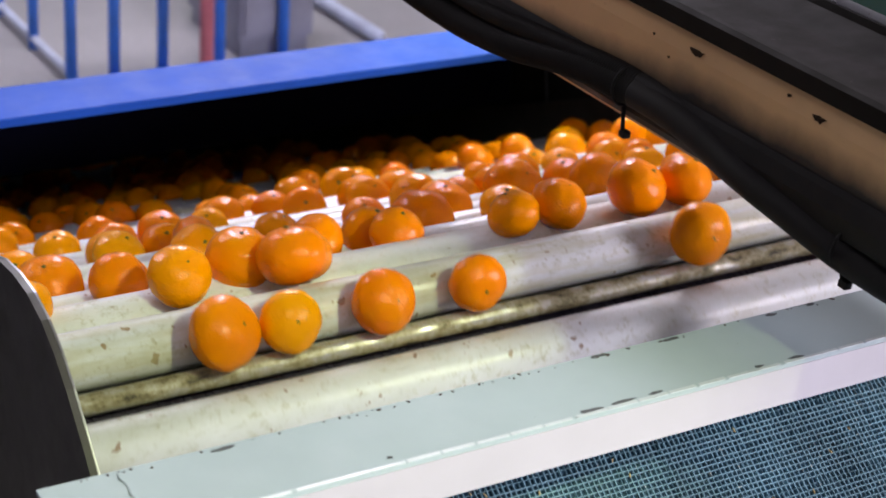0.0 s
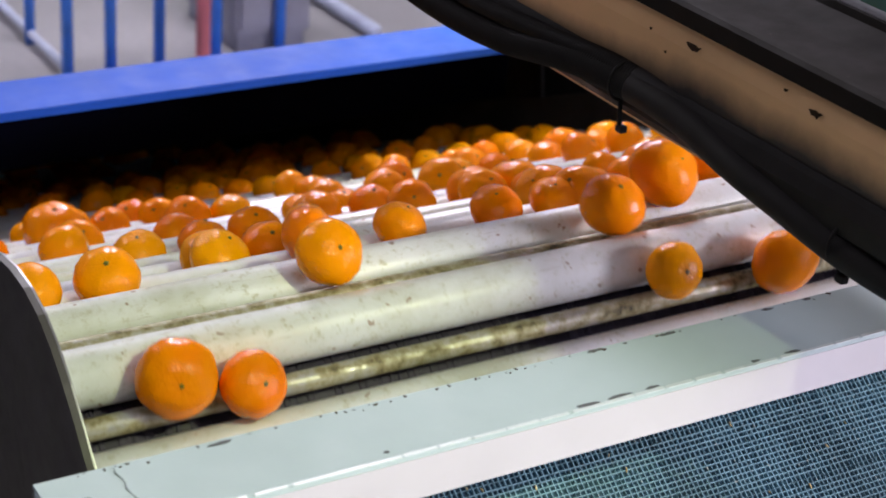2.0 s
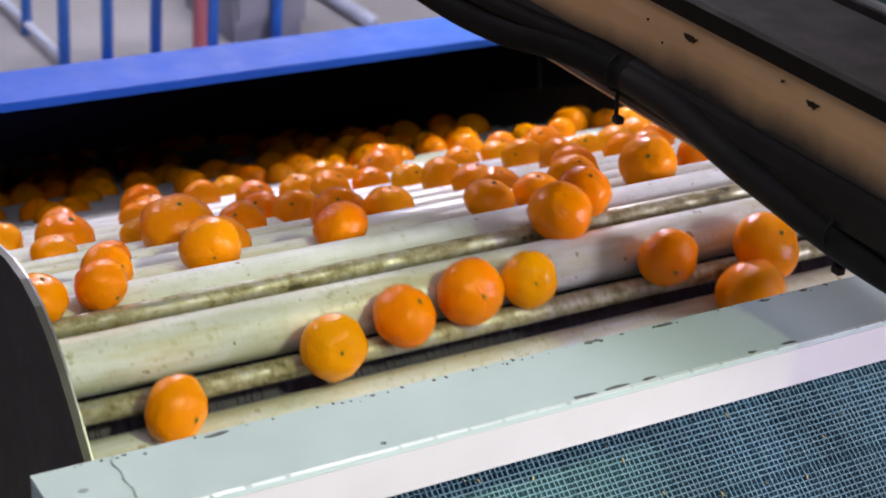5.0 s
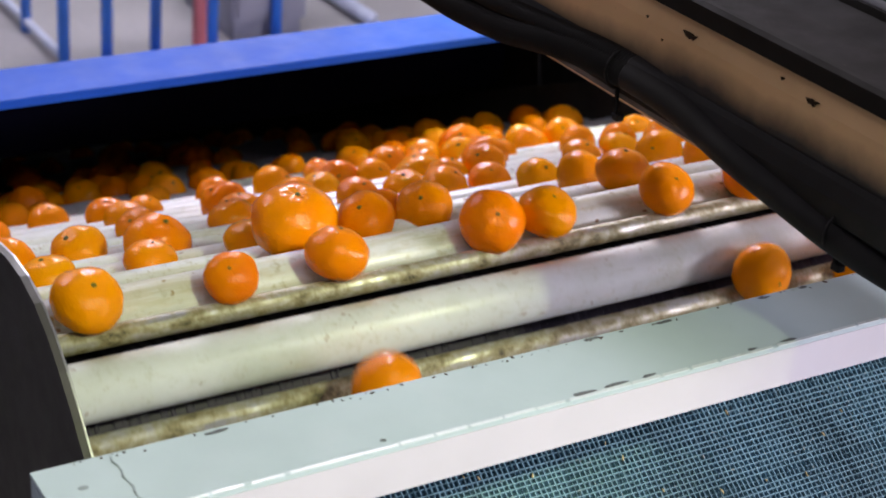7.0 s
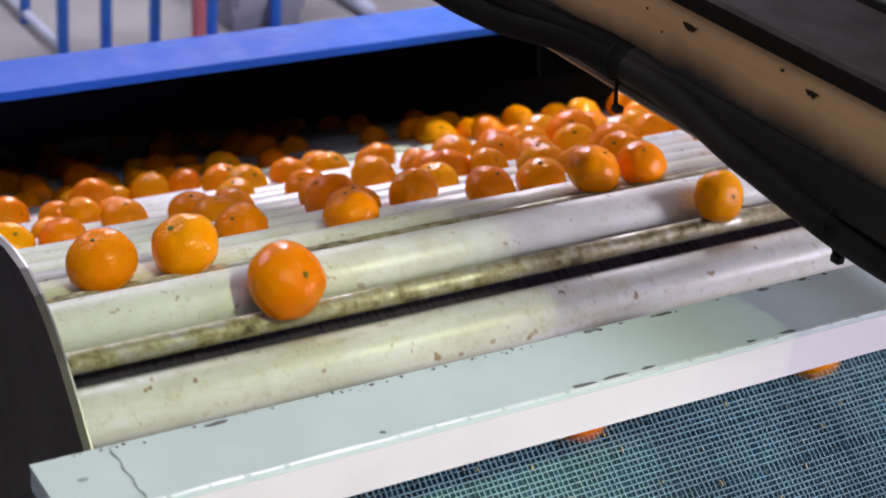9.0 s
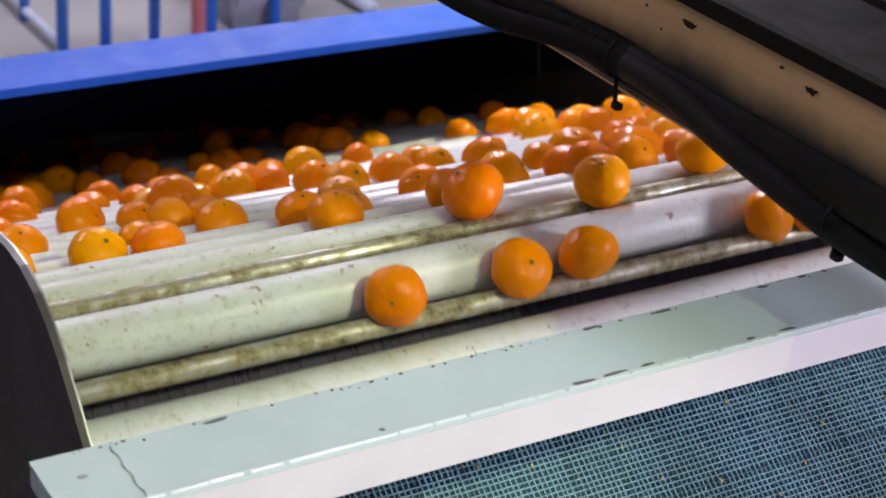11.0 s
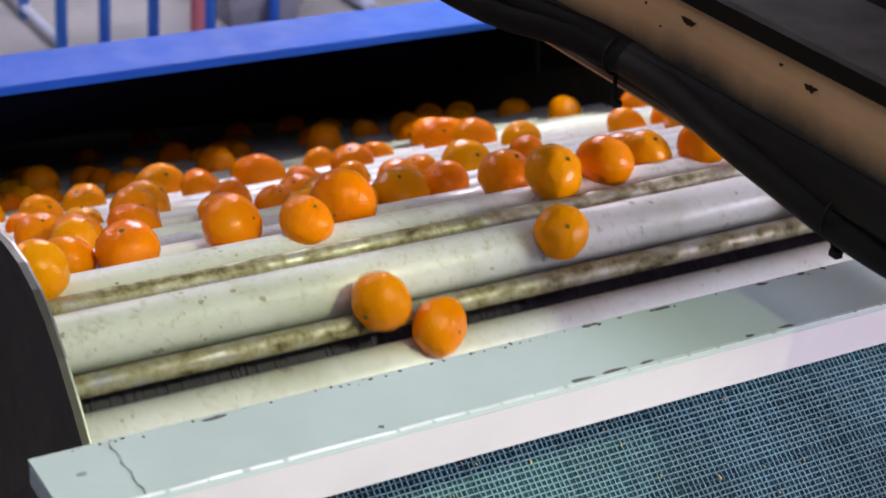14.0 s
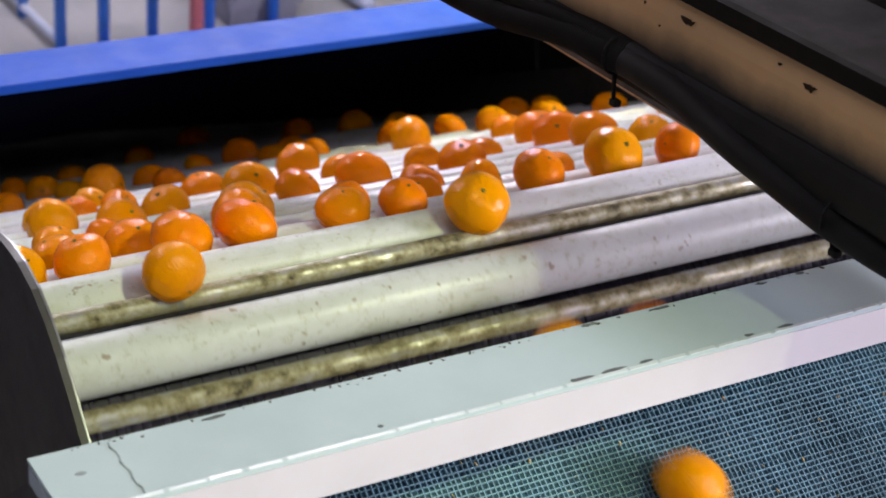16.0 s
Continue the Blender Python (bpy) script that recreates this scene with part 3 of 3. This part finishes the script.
def hoses():
    hose([(0.965, 2.2, 1.20), (0.962, 1.75, 1.158), (0.962, 1.55, 1.145), (0.962, 1.42, 1.151), (0.962, 1.3, 1.172), (0.964, 1.2, 1.178),
          (0.967, 1.12, 1.173), (0.967, 1.05, 1.160), (0.970, 0.98, 1.149), (0.975, 0.91, 1.138), (0.985, 0.84, 1.131), (1.0, 0.78, 1.128)], 0.0155)
    hose([(0.985, 2.2, 1.225), (0.975, 1.7, 1.180), (0.966, 1.5, 1.170), (0.963, 1.35, 1.180), (0.966, 1.22, 1.188), (0.974, 1.1, 1.178),
          (0.979, 1.0, 1.162), (0.983, 0.9, 1.150), (0.988, 0.84, 1.145), (0.995, 0.78, 1.143)], 0.0105)
    for x, y, z, tail in ((0.964, 1.213, 1.176, -0.042), (0.975, 0.915, 1.142, -0.026)):
        top = empty("cable_tie", x, y, z)
        tagged(top, "black plastic cable tie round the hoses", "cable tie", "ties of the hoses")
        pts = [Vector((0.0163 * math.cos(a), 0, 0.0185 * math.sin(a) + 0.002)) for a in [2 * math.pi * i / 24 for i in range(25)]]
        part("loop", sweep_bm(pts, lambda i: 0.0016, 8), RUBBER, top, smooth=True)
        part("tail", sweep_bm([Vector((0, 0, -0.017)), Vector((0, -0.001, tail / 2 - 0.009)), Vector((-0.001, -0.004, tail))], lambda i: 0.0022, 8), RUBBER, top, smooth=True)
        part("buckle", box_bm(-0.004, 0.004, -0.011, -0.001, tail - 0.005, tail + 0.002, 0.0015), RUBBER, top)


# ---- fence, post and cabinets behind ----


def fence():
    top = empty("guard_fence", 2.43, 6.91, FLOOR_Z)
    tagged(top, "bright blue tubular guard fence standing on concrete", "fence")

    def tube(name, a, b, r, label="", mat=FENCEBLUE):
        bm = sweep_bm([Vector(a), (Vector(a) + Vector(b)) / 2, Vector(b)], lambda i: r, 14)
        part(name, bm, mat, top, label, True)
    h = 1.5
    xs = [0.0, 0.197, 0.425, 0.70, 1.02]
    tube("bottom_rail", (0, -0.05, 0.02), (1.53, -0.05, 0.02), 0.02)
    tube("top_rail", (0, 0, h), (1.53, 0, h), 0.03)
    for x in xs:
        tube("picket", (x, 0, 0.0), (x, 0, h), 0.026)
    for x in (0.0, 1.53):
        # Light on top of these blue rails is put into their pale colour.
        tube("bottom_rail", (x, 0, 0.05), (x - 0.1 * (x > 1), 3.2, 0.05), 0.02 + 0.014 * (x > 1), "blue rail coloured pale for the light on its top", LIT_RAIL)
        tube("top_rail", (x, 0, h), (x, 3.2, h), 0.03)
    for x in (0.0,):
        for y in (0.5, 1.0, 1.5, 2.0, 2.5, 3.0):
            tube("picket", (x, y, 0.0), (x, y, h), 0.024)


def background():
    post = part("steel_post", sweep_bm([Vector((2.93, 6.6, FLOOR_Z)), Vector((2.93, 6.6, 0.5)), Vector((2.93, 6.6, 2.2))], lambda i: 0.031, 18), RED, smooth=True)
    tagged(post, "red painted round steel post", "post")
    cab = empty("machine_cabinet", 3.25, 6.96, FLOOR_Z)
    tagged(cab, "grey painted machine cabinet standing on the floor", "cabinet")
    part("body", box_bm(0, 0.38, 0, 0.6, 0.08, 1.5, 0.01), GREYM, cab)
    part("door", box_bm(0.02, 0.36, -0.02, -0.001, 0.12, 1.46, 0.004), GREYM, cab)
    part("plinth", box_bm(0.02, 0.36, 0.02, 0.58, 0.0, 0.08), GREYM, cab)
    tall = empty("green_cabinet", 2.12, 1.5, FLOOR_Z)
    tagged(tall, "dark green painted machine panel beside the elevator", "machine panel")
    part("body", box_bm(0, 0.3, 0, 0.92, 0.0, 2.1, 0.01), GREEN, tall)
    part("cap", box_bm(-0.006, 0.306, -0.006, 0.926, 2.1, 2.125, 0.004), GREEN, tall)


# ---- mandarins ----
FRUIT = []


def fruit_mesh(seed, flat):
    rnd = random.Random(seed)
    off = Vector((rnd.uniform(0, 50), rnd.uniform(0, 50), rnd.uniform(0, 50)))
    bm = bmesh.new()
    bmesh.ops.create_uvsphere(bm, u_segments=36, v_segments=24, radius=1.0)
    for v in bm.verts:
        p = v.co.normalized()
        lump = 1 + 0.06 * noise.noise(p * 1.2 + off) + 0.034 * noise.noise(p * 3.2 + off) + 0.012 * noise.noise(p * 9 + off)
        ang = math.atan2(p.y, p.x)
        lump += 0.008 * math.cos(9 * ang + 3 * noise.noise(p * 2 + off)) * max(0.0, p.z) ** 3
        dimple = 0.07 * math.exp(-((1 - p.z) / 0.06)) + 0.04 * math.exp(-((1 + p.z) / 0.05))
        v.co = Vector((p.x * lump, p.y * lump, p.z * flat * (lump - dimple))) * 0.032
    return mesh_of(bm, PEEL, True, "mandarin")


def calyx_mesh():
    bm = bmesh.new()
    for i in range(5):
        a = 2 * math.pi * i / 5
        pts = [(0.0022, -0.62), (0.0038, 0.0), (0.0022, 0.62)]
        lo = [bm.verts.new((r * math.cos(a + d), r * math.sin(a + d), 0.0)) for r, d in pts]
        hi = [bm.verts.new((r * math.cos(a + d), r * math.sin(a + d), 0.0012 - 0.0006 * (r > 0.003))) for r, d in pts]
        bm.faces.new(hi)
        for j in range(3):
            bm.faces.new((lo[j], lo[(j + 1) % 3], hi[(j + 1) % 3], hi[j]))
    bmesh.ops.create_cone(bm, cap_ends=True, segments=8, radius1=0.0024, radius2=0.0016, depth=0.0026, matrix=Matrix.Translation((0, 0, 0.0012)))
    return mesh_of(bm, CALYX, False, "calyx")


SHAPES = []


def load(k, *fruit):
    """The mandarins that lie in the hollow behind roller k: place along the roller, radius in mm, and for those that
    roll on the head: how far ahead, how far aside (metres), how much later they drop (seconds)."""
    if not SHAPES:
        for i, flat in enumerate((0.80, 0.87, 0.77, 0.90, 0.83)):
            SHAPES.append((fruit_mesh(i + 1, flat), flat))
        SHAPES.append(calyx_mesh())
    for x, mm, *rolled in fruit:
        rnd = random.Random(int(k * 100) * 1000 + int(x * 997))
        upright = rnd.random() < 0.82
        me, flat = SHAPES[rnd.randrange(5) if upright else rnd.choice((1, 3))]
        ob = new("mandarin", me)
        size = mm / 32.0 * 1.06
        ob.scale = (size, size, size)
        stem = new("calyx", SHAPES[5])
        stem.parent = ob
        stem.matrix_basis = pose(0, 0, 0.032 * flat * 0.93) @ Matrix.Scale(0.55 + 0.35 * ((7 * k + 31 * x) % 1.0), 4)
        tagged(stem, "dry green-brown calyx")
        tagged(ob, "glossy orange mandarin with finely pitted peel", "mandarin", "mandarins on the rollers")
        up = Vector((rnd.gauss(0, 0.35), rnd.gauss(-0.15, 0.35), 1.0) if upright else (rnd.gauss(0, 0.8), rnd.gauss(-0.5, 0.6), rnd.gauss(0.3, 0.5))).normalized()
        turn = up.to_track_quat("Z", "Y").to_matrix().to_4x4() @ pose(0, 0, 0, 0, 0, rnd.uniform(0, 360))
        FRUIT.append((ob, k, x, mm / 1000.0 * (0.84 if upright else 0.95), turn, (rolled + [0.0, 0.0, 0.0])[:3]))


# ---- the motions ----
RELEASE = 0.145


def fruit_rows(k, x, r, turn, rolled, place):
    """Rows for a mandarin: it rides in its hollow, tips over the head, drops on the ramp and rolls into the bin."""
    ahead, aside, late = rolled
    lift = r + 0.0145
    lean = -0.0618
    free = 4.1 + (RELEASE - max(ahead, 0.0) - lean - 0.1369 + PITCH * k) / SPEED + late
    free = round(free * 30) / 30
    rows = []

    def ride(t):
        u = slot(k, t) + lean
        q = min(1.0, max(0.0, (u + 0.05) / 0.09))
        q = q * q * (3 - 2 * q)
        u += ahead * q
        y, z, a = belt(u, lift - sunk(u))
        return Matrix.Translation((x + aside * q, y, z)), a

    t = 0.0
    while t < min(free, 16.0) - 1e-6:
        m, a = ride(t)
        rows.append((t, m @ pose(0, 0, 0, math.degrees(a)) @ turn))
        t = round((t + (0.1 if slot(k, t) + lean > -0.15 else 0.5)) * 30) / 30
    if free > 16.0:
        m, a = ride(16.0)
        rows.append((16.0, m @ pose(0, 0, 0, math.degrees(a)) @ turn))
        return rows
    bx, by = place
    rest = Matrix.Translation((bx, by, BIN_Z + r * 0.97)) @ turn
    if free < -1.0:
        return [(0.0, rest), (16.0, rest)]
    # the drop: forward off the head and down on the ramp, then rolling down it
    m, a = ride(free)
    _, y, z = m.translation
    spin = math.degrees(a)
    wide = x + aside
    ly, lz = ramp_at(0.03, r)
    tau = 0.0
    while True:
        if tau < 0.2:
            f = tau / 0.2
            px, py, pz = wide - 0.043 * f, y + (ly - y) * f, z + (lz - z) * (0.35 * f + 0.65 * f * f)
        else:
            d = 0.03 + 0.65 * (tau - 0.2) + 1.5 * (tau - 0.2) ** 2
            if d > RAMP_LONG - 0.02:
                break
            py, pz = ramp_at(d, r)
            px = wide - 0.055 + 0.4 * min(d, 0.3)
        now = free + tau
        if now > 16.0:
            return rows
        if now >= 0.0:
            rows.append((now, Matrix.Translation((px, py, pz)) @ pose(0, 0, 0, spin) @ turn))
        tau += 1 / 30
        spin += 12
    end = free + tau
    if end + 0.2 < 16.0:
        rest = Matrix.Translation((bx, by, BIN_Z + r * 0.97)) @ pose(0, 0, 0, spin) @ turn
        rows += [(max(end, 0.0) + 0.2, rest), (16.0, rest)]
    return rows


def motions():
    times = [i * 0.1 for i in range(161)]
    for ob, k, lift in TRAVEL:
        rows, last = [], -1.0
        loop = COUNT * PITCH
        for i, t in enumerate(times):
            u = slot(k, t) % loop
            bent = any((u + d) % loop < math.pi * HEAD or abs((u + d) % loop - math.pi * HEAD * 1.5 - RUN) < math.pi * HEAD / 2 for d in (-0.04, 0, 0.04))
            if bent or i % 5 == 0:
                y, z, a = belt(slot(k, t), lift - (1.2 * sunk(slot(k, t)) if lift else 0.0))
                rows.append((t, pose(0, y, z, math.degrees(a))))
        walk(ob, rows)
    n = 0
    for ob, k, x, r, turn, rolled in FRUIT:
        place = (0.42 + (n % 21) * 0.0755, 0.17 - (n // 21) * 0.0735)
        rows = fruit_rows(k, x, r, turn, rolled, place)
        if rows[-1][0] >= 15.99 and rows[-1][1].translation.z < 0.2 and rows[-1][1].translation.y < 0.3:
            n += 1
        walk(ob, rows)


hall()
elevator_frame()
lip()
lip_crumbs()
ramp()
collecting_bin()
beam()
hoses()
fence()
background()
rollers()
load(-9, (1.360, 29.7), (1.445, 30.8), (1.530, 28.5), (1.700, 33.4), (1.785, 31.8), (1.870, 29.2))
load(-8, (1.530, 33.6), (1.785, 34.2))
load(-7, (0.583, 33.7, 0, 0, 0.05), (0.650, 28.5, 0, 0, 0.05), (0.748, 29.9, 0, 0, 0.05), (0.854, 27.7, 0, 0, -0.06), (1.130, 32.6, 0, 0, -0.13), (1.205, 30.3, 0, 0, -0.45), (1.360, 31.5), (1.445, 31.3), (1.615, 31.8), (1.870, 31.6))
load(-6, (0.594, 29.7, 0, 0, -0.1), (0.703, 33.7, 0.038), (0.727, 27.4, 0, 0, -0.1), (0.984, 27.0, -0.021, 0, -0.06), (1.038, 29.3, -0.016, 0.008, -0.06), (1.141, 32.2, 0, 0, -0.18), (1.213, 29.6, 0, -0.009, -0.08), (1.360, 32.2), (1.445, 29.1), (1.530, 33.7), (1.785, 31.3), (1.870, 35.0))
load(-5.67, (0.450, 25.0, 0.021, -0.007, -0.12), (0.672, 33.3, 0.027, -0.009, -0.17))
load(-5.33, (0.869, 28.1, 0.01, -0.015, 0.03))
load(-5, (0.566, 28.5), (0.787, 30.5, -0.008, 0, -0.15), (0.456, 28.0, -0.013), (1.360, 30.9), (1.445, 32.4), (1.700, 34.3), (1.785, 28.4))
load(-4.72, (0.868, 32.0, 0, 0, -0.33))
load(-4, (0.524, 35.0), (0.601, 29.7, 0.014, -0.008), (0.975, 35.5, 0.038, -0.02), (1.089, 28.9, 0, -0.013), (1.225, 34.5, 0.014, -0.015), (1.360, 29.7), (1.445, 29.2), (1.785, 28.1))
load(-3, (0.734, 32.0, 0.009), (1.063, 32.8, 0.022), (1.167, 37.4, -0.014, 0, -0.03), (1.530, 30.1), (1.615, 31.1), (1.785, 30.3), (1.870, 28.3))
load(-2, (0.467, 30.7, 0, -0.006), (0.547, 31.3, 0.007, -0.01), (0.771, 31.2, 0, 0, -0.04), (0.878, 28.4, 0, -0.008, 0.06), (1.001, 28.0, -0.015, 0.007, -0.02), (1.077, 26.3, -0.013, 0, -0.02), (1.112, 30.0, -0.018, 0.02, -0.02), (1.236, 34.0, 0, 0, -0.6), (1.313, 31.7), (1.445, 30.0), (1.530, 34.9), (1.615, 29.5), (1.700, 28.4), (1.785, 32.7), (1.870, 28.3))
load(-1.33, (0.695, 31.3, 0.009, -0.009))
load(-1, (0.696, 29.9, -0.015, 0, -0.033), (0.767, 29.4, 0, -0.008, -0.033), (1.130, 34.1, 0, 0, -0.05), (1.201, 26.3, 0, 0, -0.1), (1.260, 30.5, 0, 0, -0.1), (1.511, 28.0), (1.615, 34.9), (1.700, 29.7), (1.785, 28.3))
load(0, (1.178, 27.4, 0, -0.007), (1.360, 33.8), (1.530, 29.7), (1.700, 29.0), (1.870, 34.9))
load(0.67, (1.147, 32.0, -0.009))
load(1, (0.512, 29.5, 0.029, 0.005, 0.12), (1.150, 32.0, 0.043, 0, 0.3), (0.689, 29.8, 0.011, -0.009), (0.771, 29.1, 0, -0.01), (0.838, 31.4, -0.007), (0.908, 27.3, -0.008), (1.058, 30.3, 0, 0.015), (1.216, 35.6, 0.009, -0.02), (1.359, 28.0), (1.504, 28.0))
load(2, (0.448, 26.0), (0.508, 24.2), (0.972, 31.4, 0.035, 0.022), (1.052, 28.2), (1.516, 28.0), (1.662, 30.9), (1.785, 32.7), (1.870, 34.3))
load(3, (0.551, 25.6), (0.663, 29.9), (0.811, 28.4), (0.998, 27.6), (1.062, 25.8), (1.220, 32.5), (1.650, 33.6), (1.785, 34.5), (1.870, 34.1))
load(4, (0.715, 31.2), (1.180, 31.0, 0, 0, 0.25), (1.295, 32.8), (1.372, 27.9), (1.530, 34.2), (1.615, 32.7), (1.870, 28.2))
load(5, (0.480, 31.2), (0.621, 24.9, 0, 0, -0.19), (0.745, 30.0, 0, -0.013), (0.910, 31.6, 0, 0, -0.19), (0.978, 29.2, 0, 0, -0.19), (1.133, 28.9), (1.249, 31.8, 0, 0, -0.19), (1.530, 29.0), (1.631, 30.4), (1.785, 33.8), (1.870, 31.8))
load(6, (0.431, 26.4), (0.745, 42.7, -0.01, 0.011), (0.826, 29.4, -0.012, 0.011), (1.161, 29.7, -0.016, 0.019), (1.445, 29.6), (1.546, 28.3), (1.625, 33.8), (1.870, 33.4))
load(6.33, (0.916, 29.4))
load(7, (0.447, 27.6), (0.511, 28.6), (0.622, 27.1, 0, -0.01), (0.738, 28.7, -0.008, 0, -0.05), (0.802, 29.7, 0.007, 0, -0.05), (0.896, 30.2, 0, -0.013, 0.1), (1.169, 29.5, 0, 0, 0.1), (1.360, 28.8), (1.471, 28.0), (1.533, 28.0), (1.700, 29.2), (1.785, 31.5))
load(8, (0.669, 35.3, 0, -0.011), (1.175, 27.4), (1.363, 29.8), (1.476, 28.0), (1.639, 31.3))
load(9, (0.526, 31.7), (0.611, 31.7), (1.098, 29.8), (1.163, 26.7), (1.598, 28.0), (1.785, 31.1))
load(10, (0.844, 29.2), (1.023, 28.2), (1.093, 28.1), (1.378, 28.0), (1.445, 28.6), (1.530, 33.7), (1.714, 28.0), (1.805, 29.5))
load(11, (0.756, 28.7), (0.899, 29.6, 0, 0, -0.05), (0.978, 28.8, 0, 0, -0.05), (1.218, 28.0), (1.279, 29.7), (1.513, 28.0), (1.785, 34.7))
load(12, (0.919, 31.3, 0, 0, 0.1), (1.064, 29.0, 0.025, 0, 0.03), (1.225, 30.6, 0, 0, -0.42), (1.342, 33.6), (1.509, 28.0), (1.699, 28.5))
load(13, (0.811, 29.1, -0.012, 0.006), (0.955, 28.3, 0, -0.01, -0.16), (1.206, 27.5, -0.011, 0, -0.09), (1.284, 28.0), (1.427, 28.0), (1.694, 28.0), (1.785, 33.7), (1.870, 30.9))
load(13.33, (1.163, 29.4, 0.013, -0.017, -0.14))
load(14, (0.477, 31.0, 0, -0.017, -0.05), (0.579, 29.4, -0.008, 0, -0.03), (0.646, 28.2, -0.007, 0, -0.19), (0.819, 30.3, 0, -0.008, -0.2), (0.877, 26.8, 0, 0, -0.18), (1.084, 31.7, 0, -0.007, -0.13), (1.178, 30.0, 0, 0.008), (1.283, 33.1), (1.346, 28.0), (1.415, 31.0), (1.552, 28.0), (1.615, 32.4), (1.882, 34.1))
load(15, (0.663, 25.0, 0, 0, -0.23), (0.762, 29.0, -0.062, 0.039), (1.028, 27.9, -0.011), (1.335, 29.7), (1.400, 30.6), (1.479, 36.0), (1.600, 28.8))
load(15.33, (1.229, 27.6, 0.023, -0.022))
load(16, (0.738, 28.1, 0.008), (0.790, 28.0, 0.035, 0, 0.12), (0.555, 29.0, 0, 0, -0.34), (0.965, 27.0, -0.02, 0, -0.08), (1.326, 32.1), (1.400, 28.0), (1.488, 35.3), (1.579, 29.6))
load(17, (0.452, 29.1), (1.027, 30.8, -0.013, 0.009, 0.01), (1.380, 28.0), (1.498, 28.3), (1.654, 28.0), (1.750, 28.0), (1.823, 36.0))
load(17.33, (0.746, 26.3, 0.017, -0.007), (1.115, 31.2, 0.016), (1.262, 31.7, 0, 0, -0.14))
load(17.67, (1.202, 27.7, 0, 0, -0.34))
load(18, (0.578, 31.1), (0.694, 31.4, -0.007, -0.012), (0.823, 34.2, -0.029, 0, 0.25), (1.031, 31.8, 0, -0.022, -0.18), (1.193, 27.4, -0.01, 0.01), (1.870, 29.1))
load(18.33, (0.524, 29.2, 0, 0, -0.24))
load(19, (0.827, 27.9, 0, 0, -0.15), (0.948, 32.5, 0.015, -0.011, -0.19), (0.887, 28.4, -0.02, 0.012, -0.13), (1.006, 28.4, -0.012, -0.006, -0.13), (1.576, 30.4), (1.777, 35.4), (1.870, 36.0))
load(20, (0.588, 28.4, 0.013, -0.024), (0.903, 31.4), (1.533, 33.6), (1.599, 28.0), (1.700, 32.2), (1.782, 31.2))
load(21, (0.458, 26.0), (0.522, 26.8), (0.626, 29.9), (0.696, 31.6), (0.807, 28.1), (0.880, 25.4), (1.055, 28.1), (1.158, 33.3), (1.250, 26.2), (1.580, 36.0))
load(22, (0.526, 29.9), (0.612, 30.0), (0.733, 33.4), (0.861, 27.0), (0.956, 26.0), (1.039, 26.0), (1.139, 26.0), (1.602, 36.0), (1.751, 28.0), (1.829, 28.0))
load(23, (0.697, 26.5), (0.785, 33.4), (1.016, 27.9), (1.562, 29.2), (1.644, 28.0), (1.720, 34.4))
load(24, (0.589, 25.1), (0.651, 24.2), (1.435, 29.2))
load(25, (0.705, 31.2), (0.945, 30.5), (1.041, 35.5), (1.192, 32.1), (1.413, 33.5))
load(26, (0.650, 31.8), (0.801, 31.4), (0.923, 36.7), (1.186, 26.1), (1.286, 28.0), (1.418, 36.0))
load(27, (0.675, 31.4), (1.107, 26.6), (1.449, 37.0), (1.877, 28.0))
load(28, (0.748, 26.0), (0.810, 26.0), (0.935, 30.7), (1.788, 31.8))
load(29, (0.803, 26.9), (1.136, 32.9), (1.523, 30.6))
load(30, (1.392, 35.5))
load(31, (0.735, 26.0), (0.891, 35.4), (1.003, 27.1), (1.615, 29.5), (1.740, 29.5), (1.870, 31.5))
load(32, (0.872, 27.3), (1.008, 27.9), (1.310, 26.0), (1.474, 33.1), (1.586, 30.6), (1.677, 31.1), (1.795, 29.4))
load(33, (0.856, 28.1), (1.275, 26.0), (1.785, 33.1), (1.862, 30.6))
load(34, (1.175, 26.0), (1.259, 33.9), (1.360, 29.0))
load(35, (0.866, 26.0))
load(36, (1.700, 29.8))
load(37, (1.035, 26.9))
load(38, (1.700, 35.0))
load(39, (1.247, 29.1), (1.615, 32.8))
load(43, (1.530, 35.0))
motions()
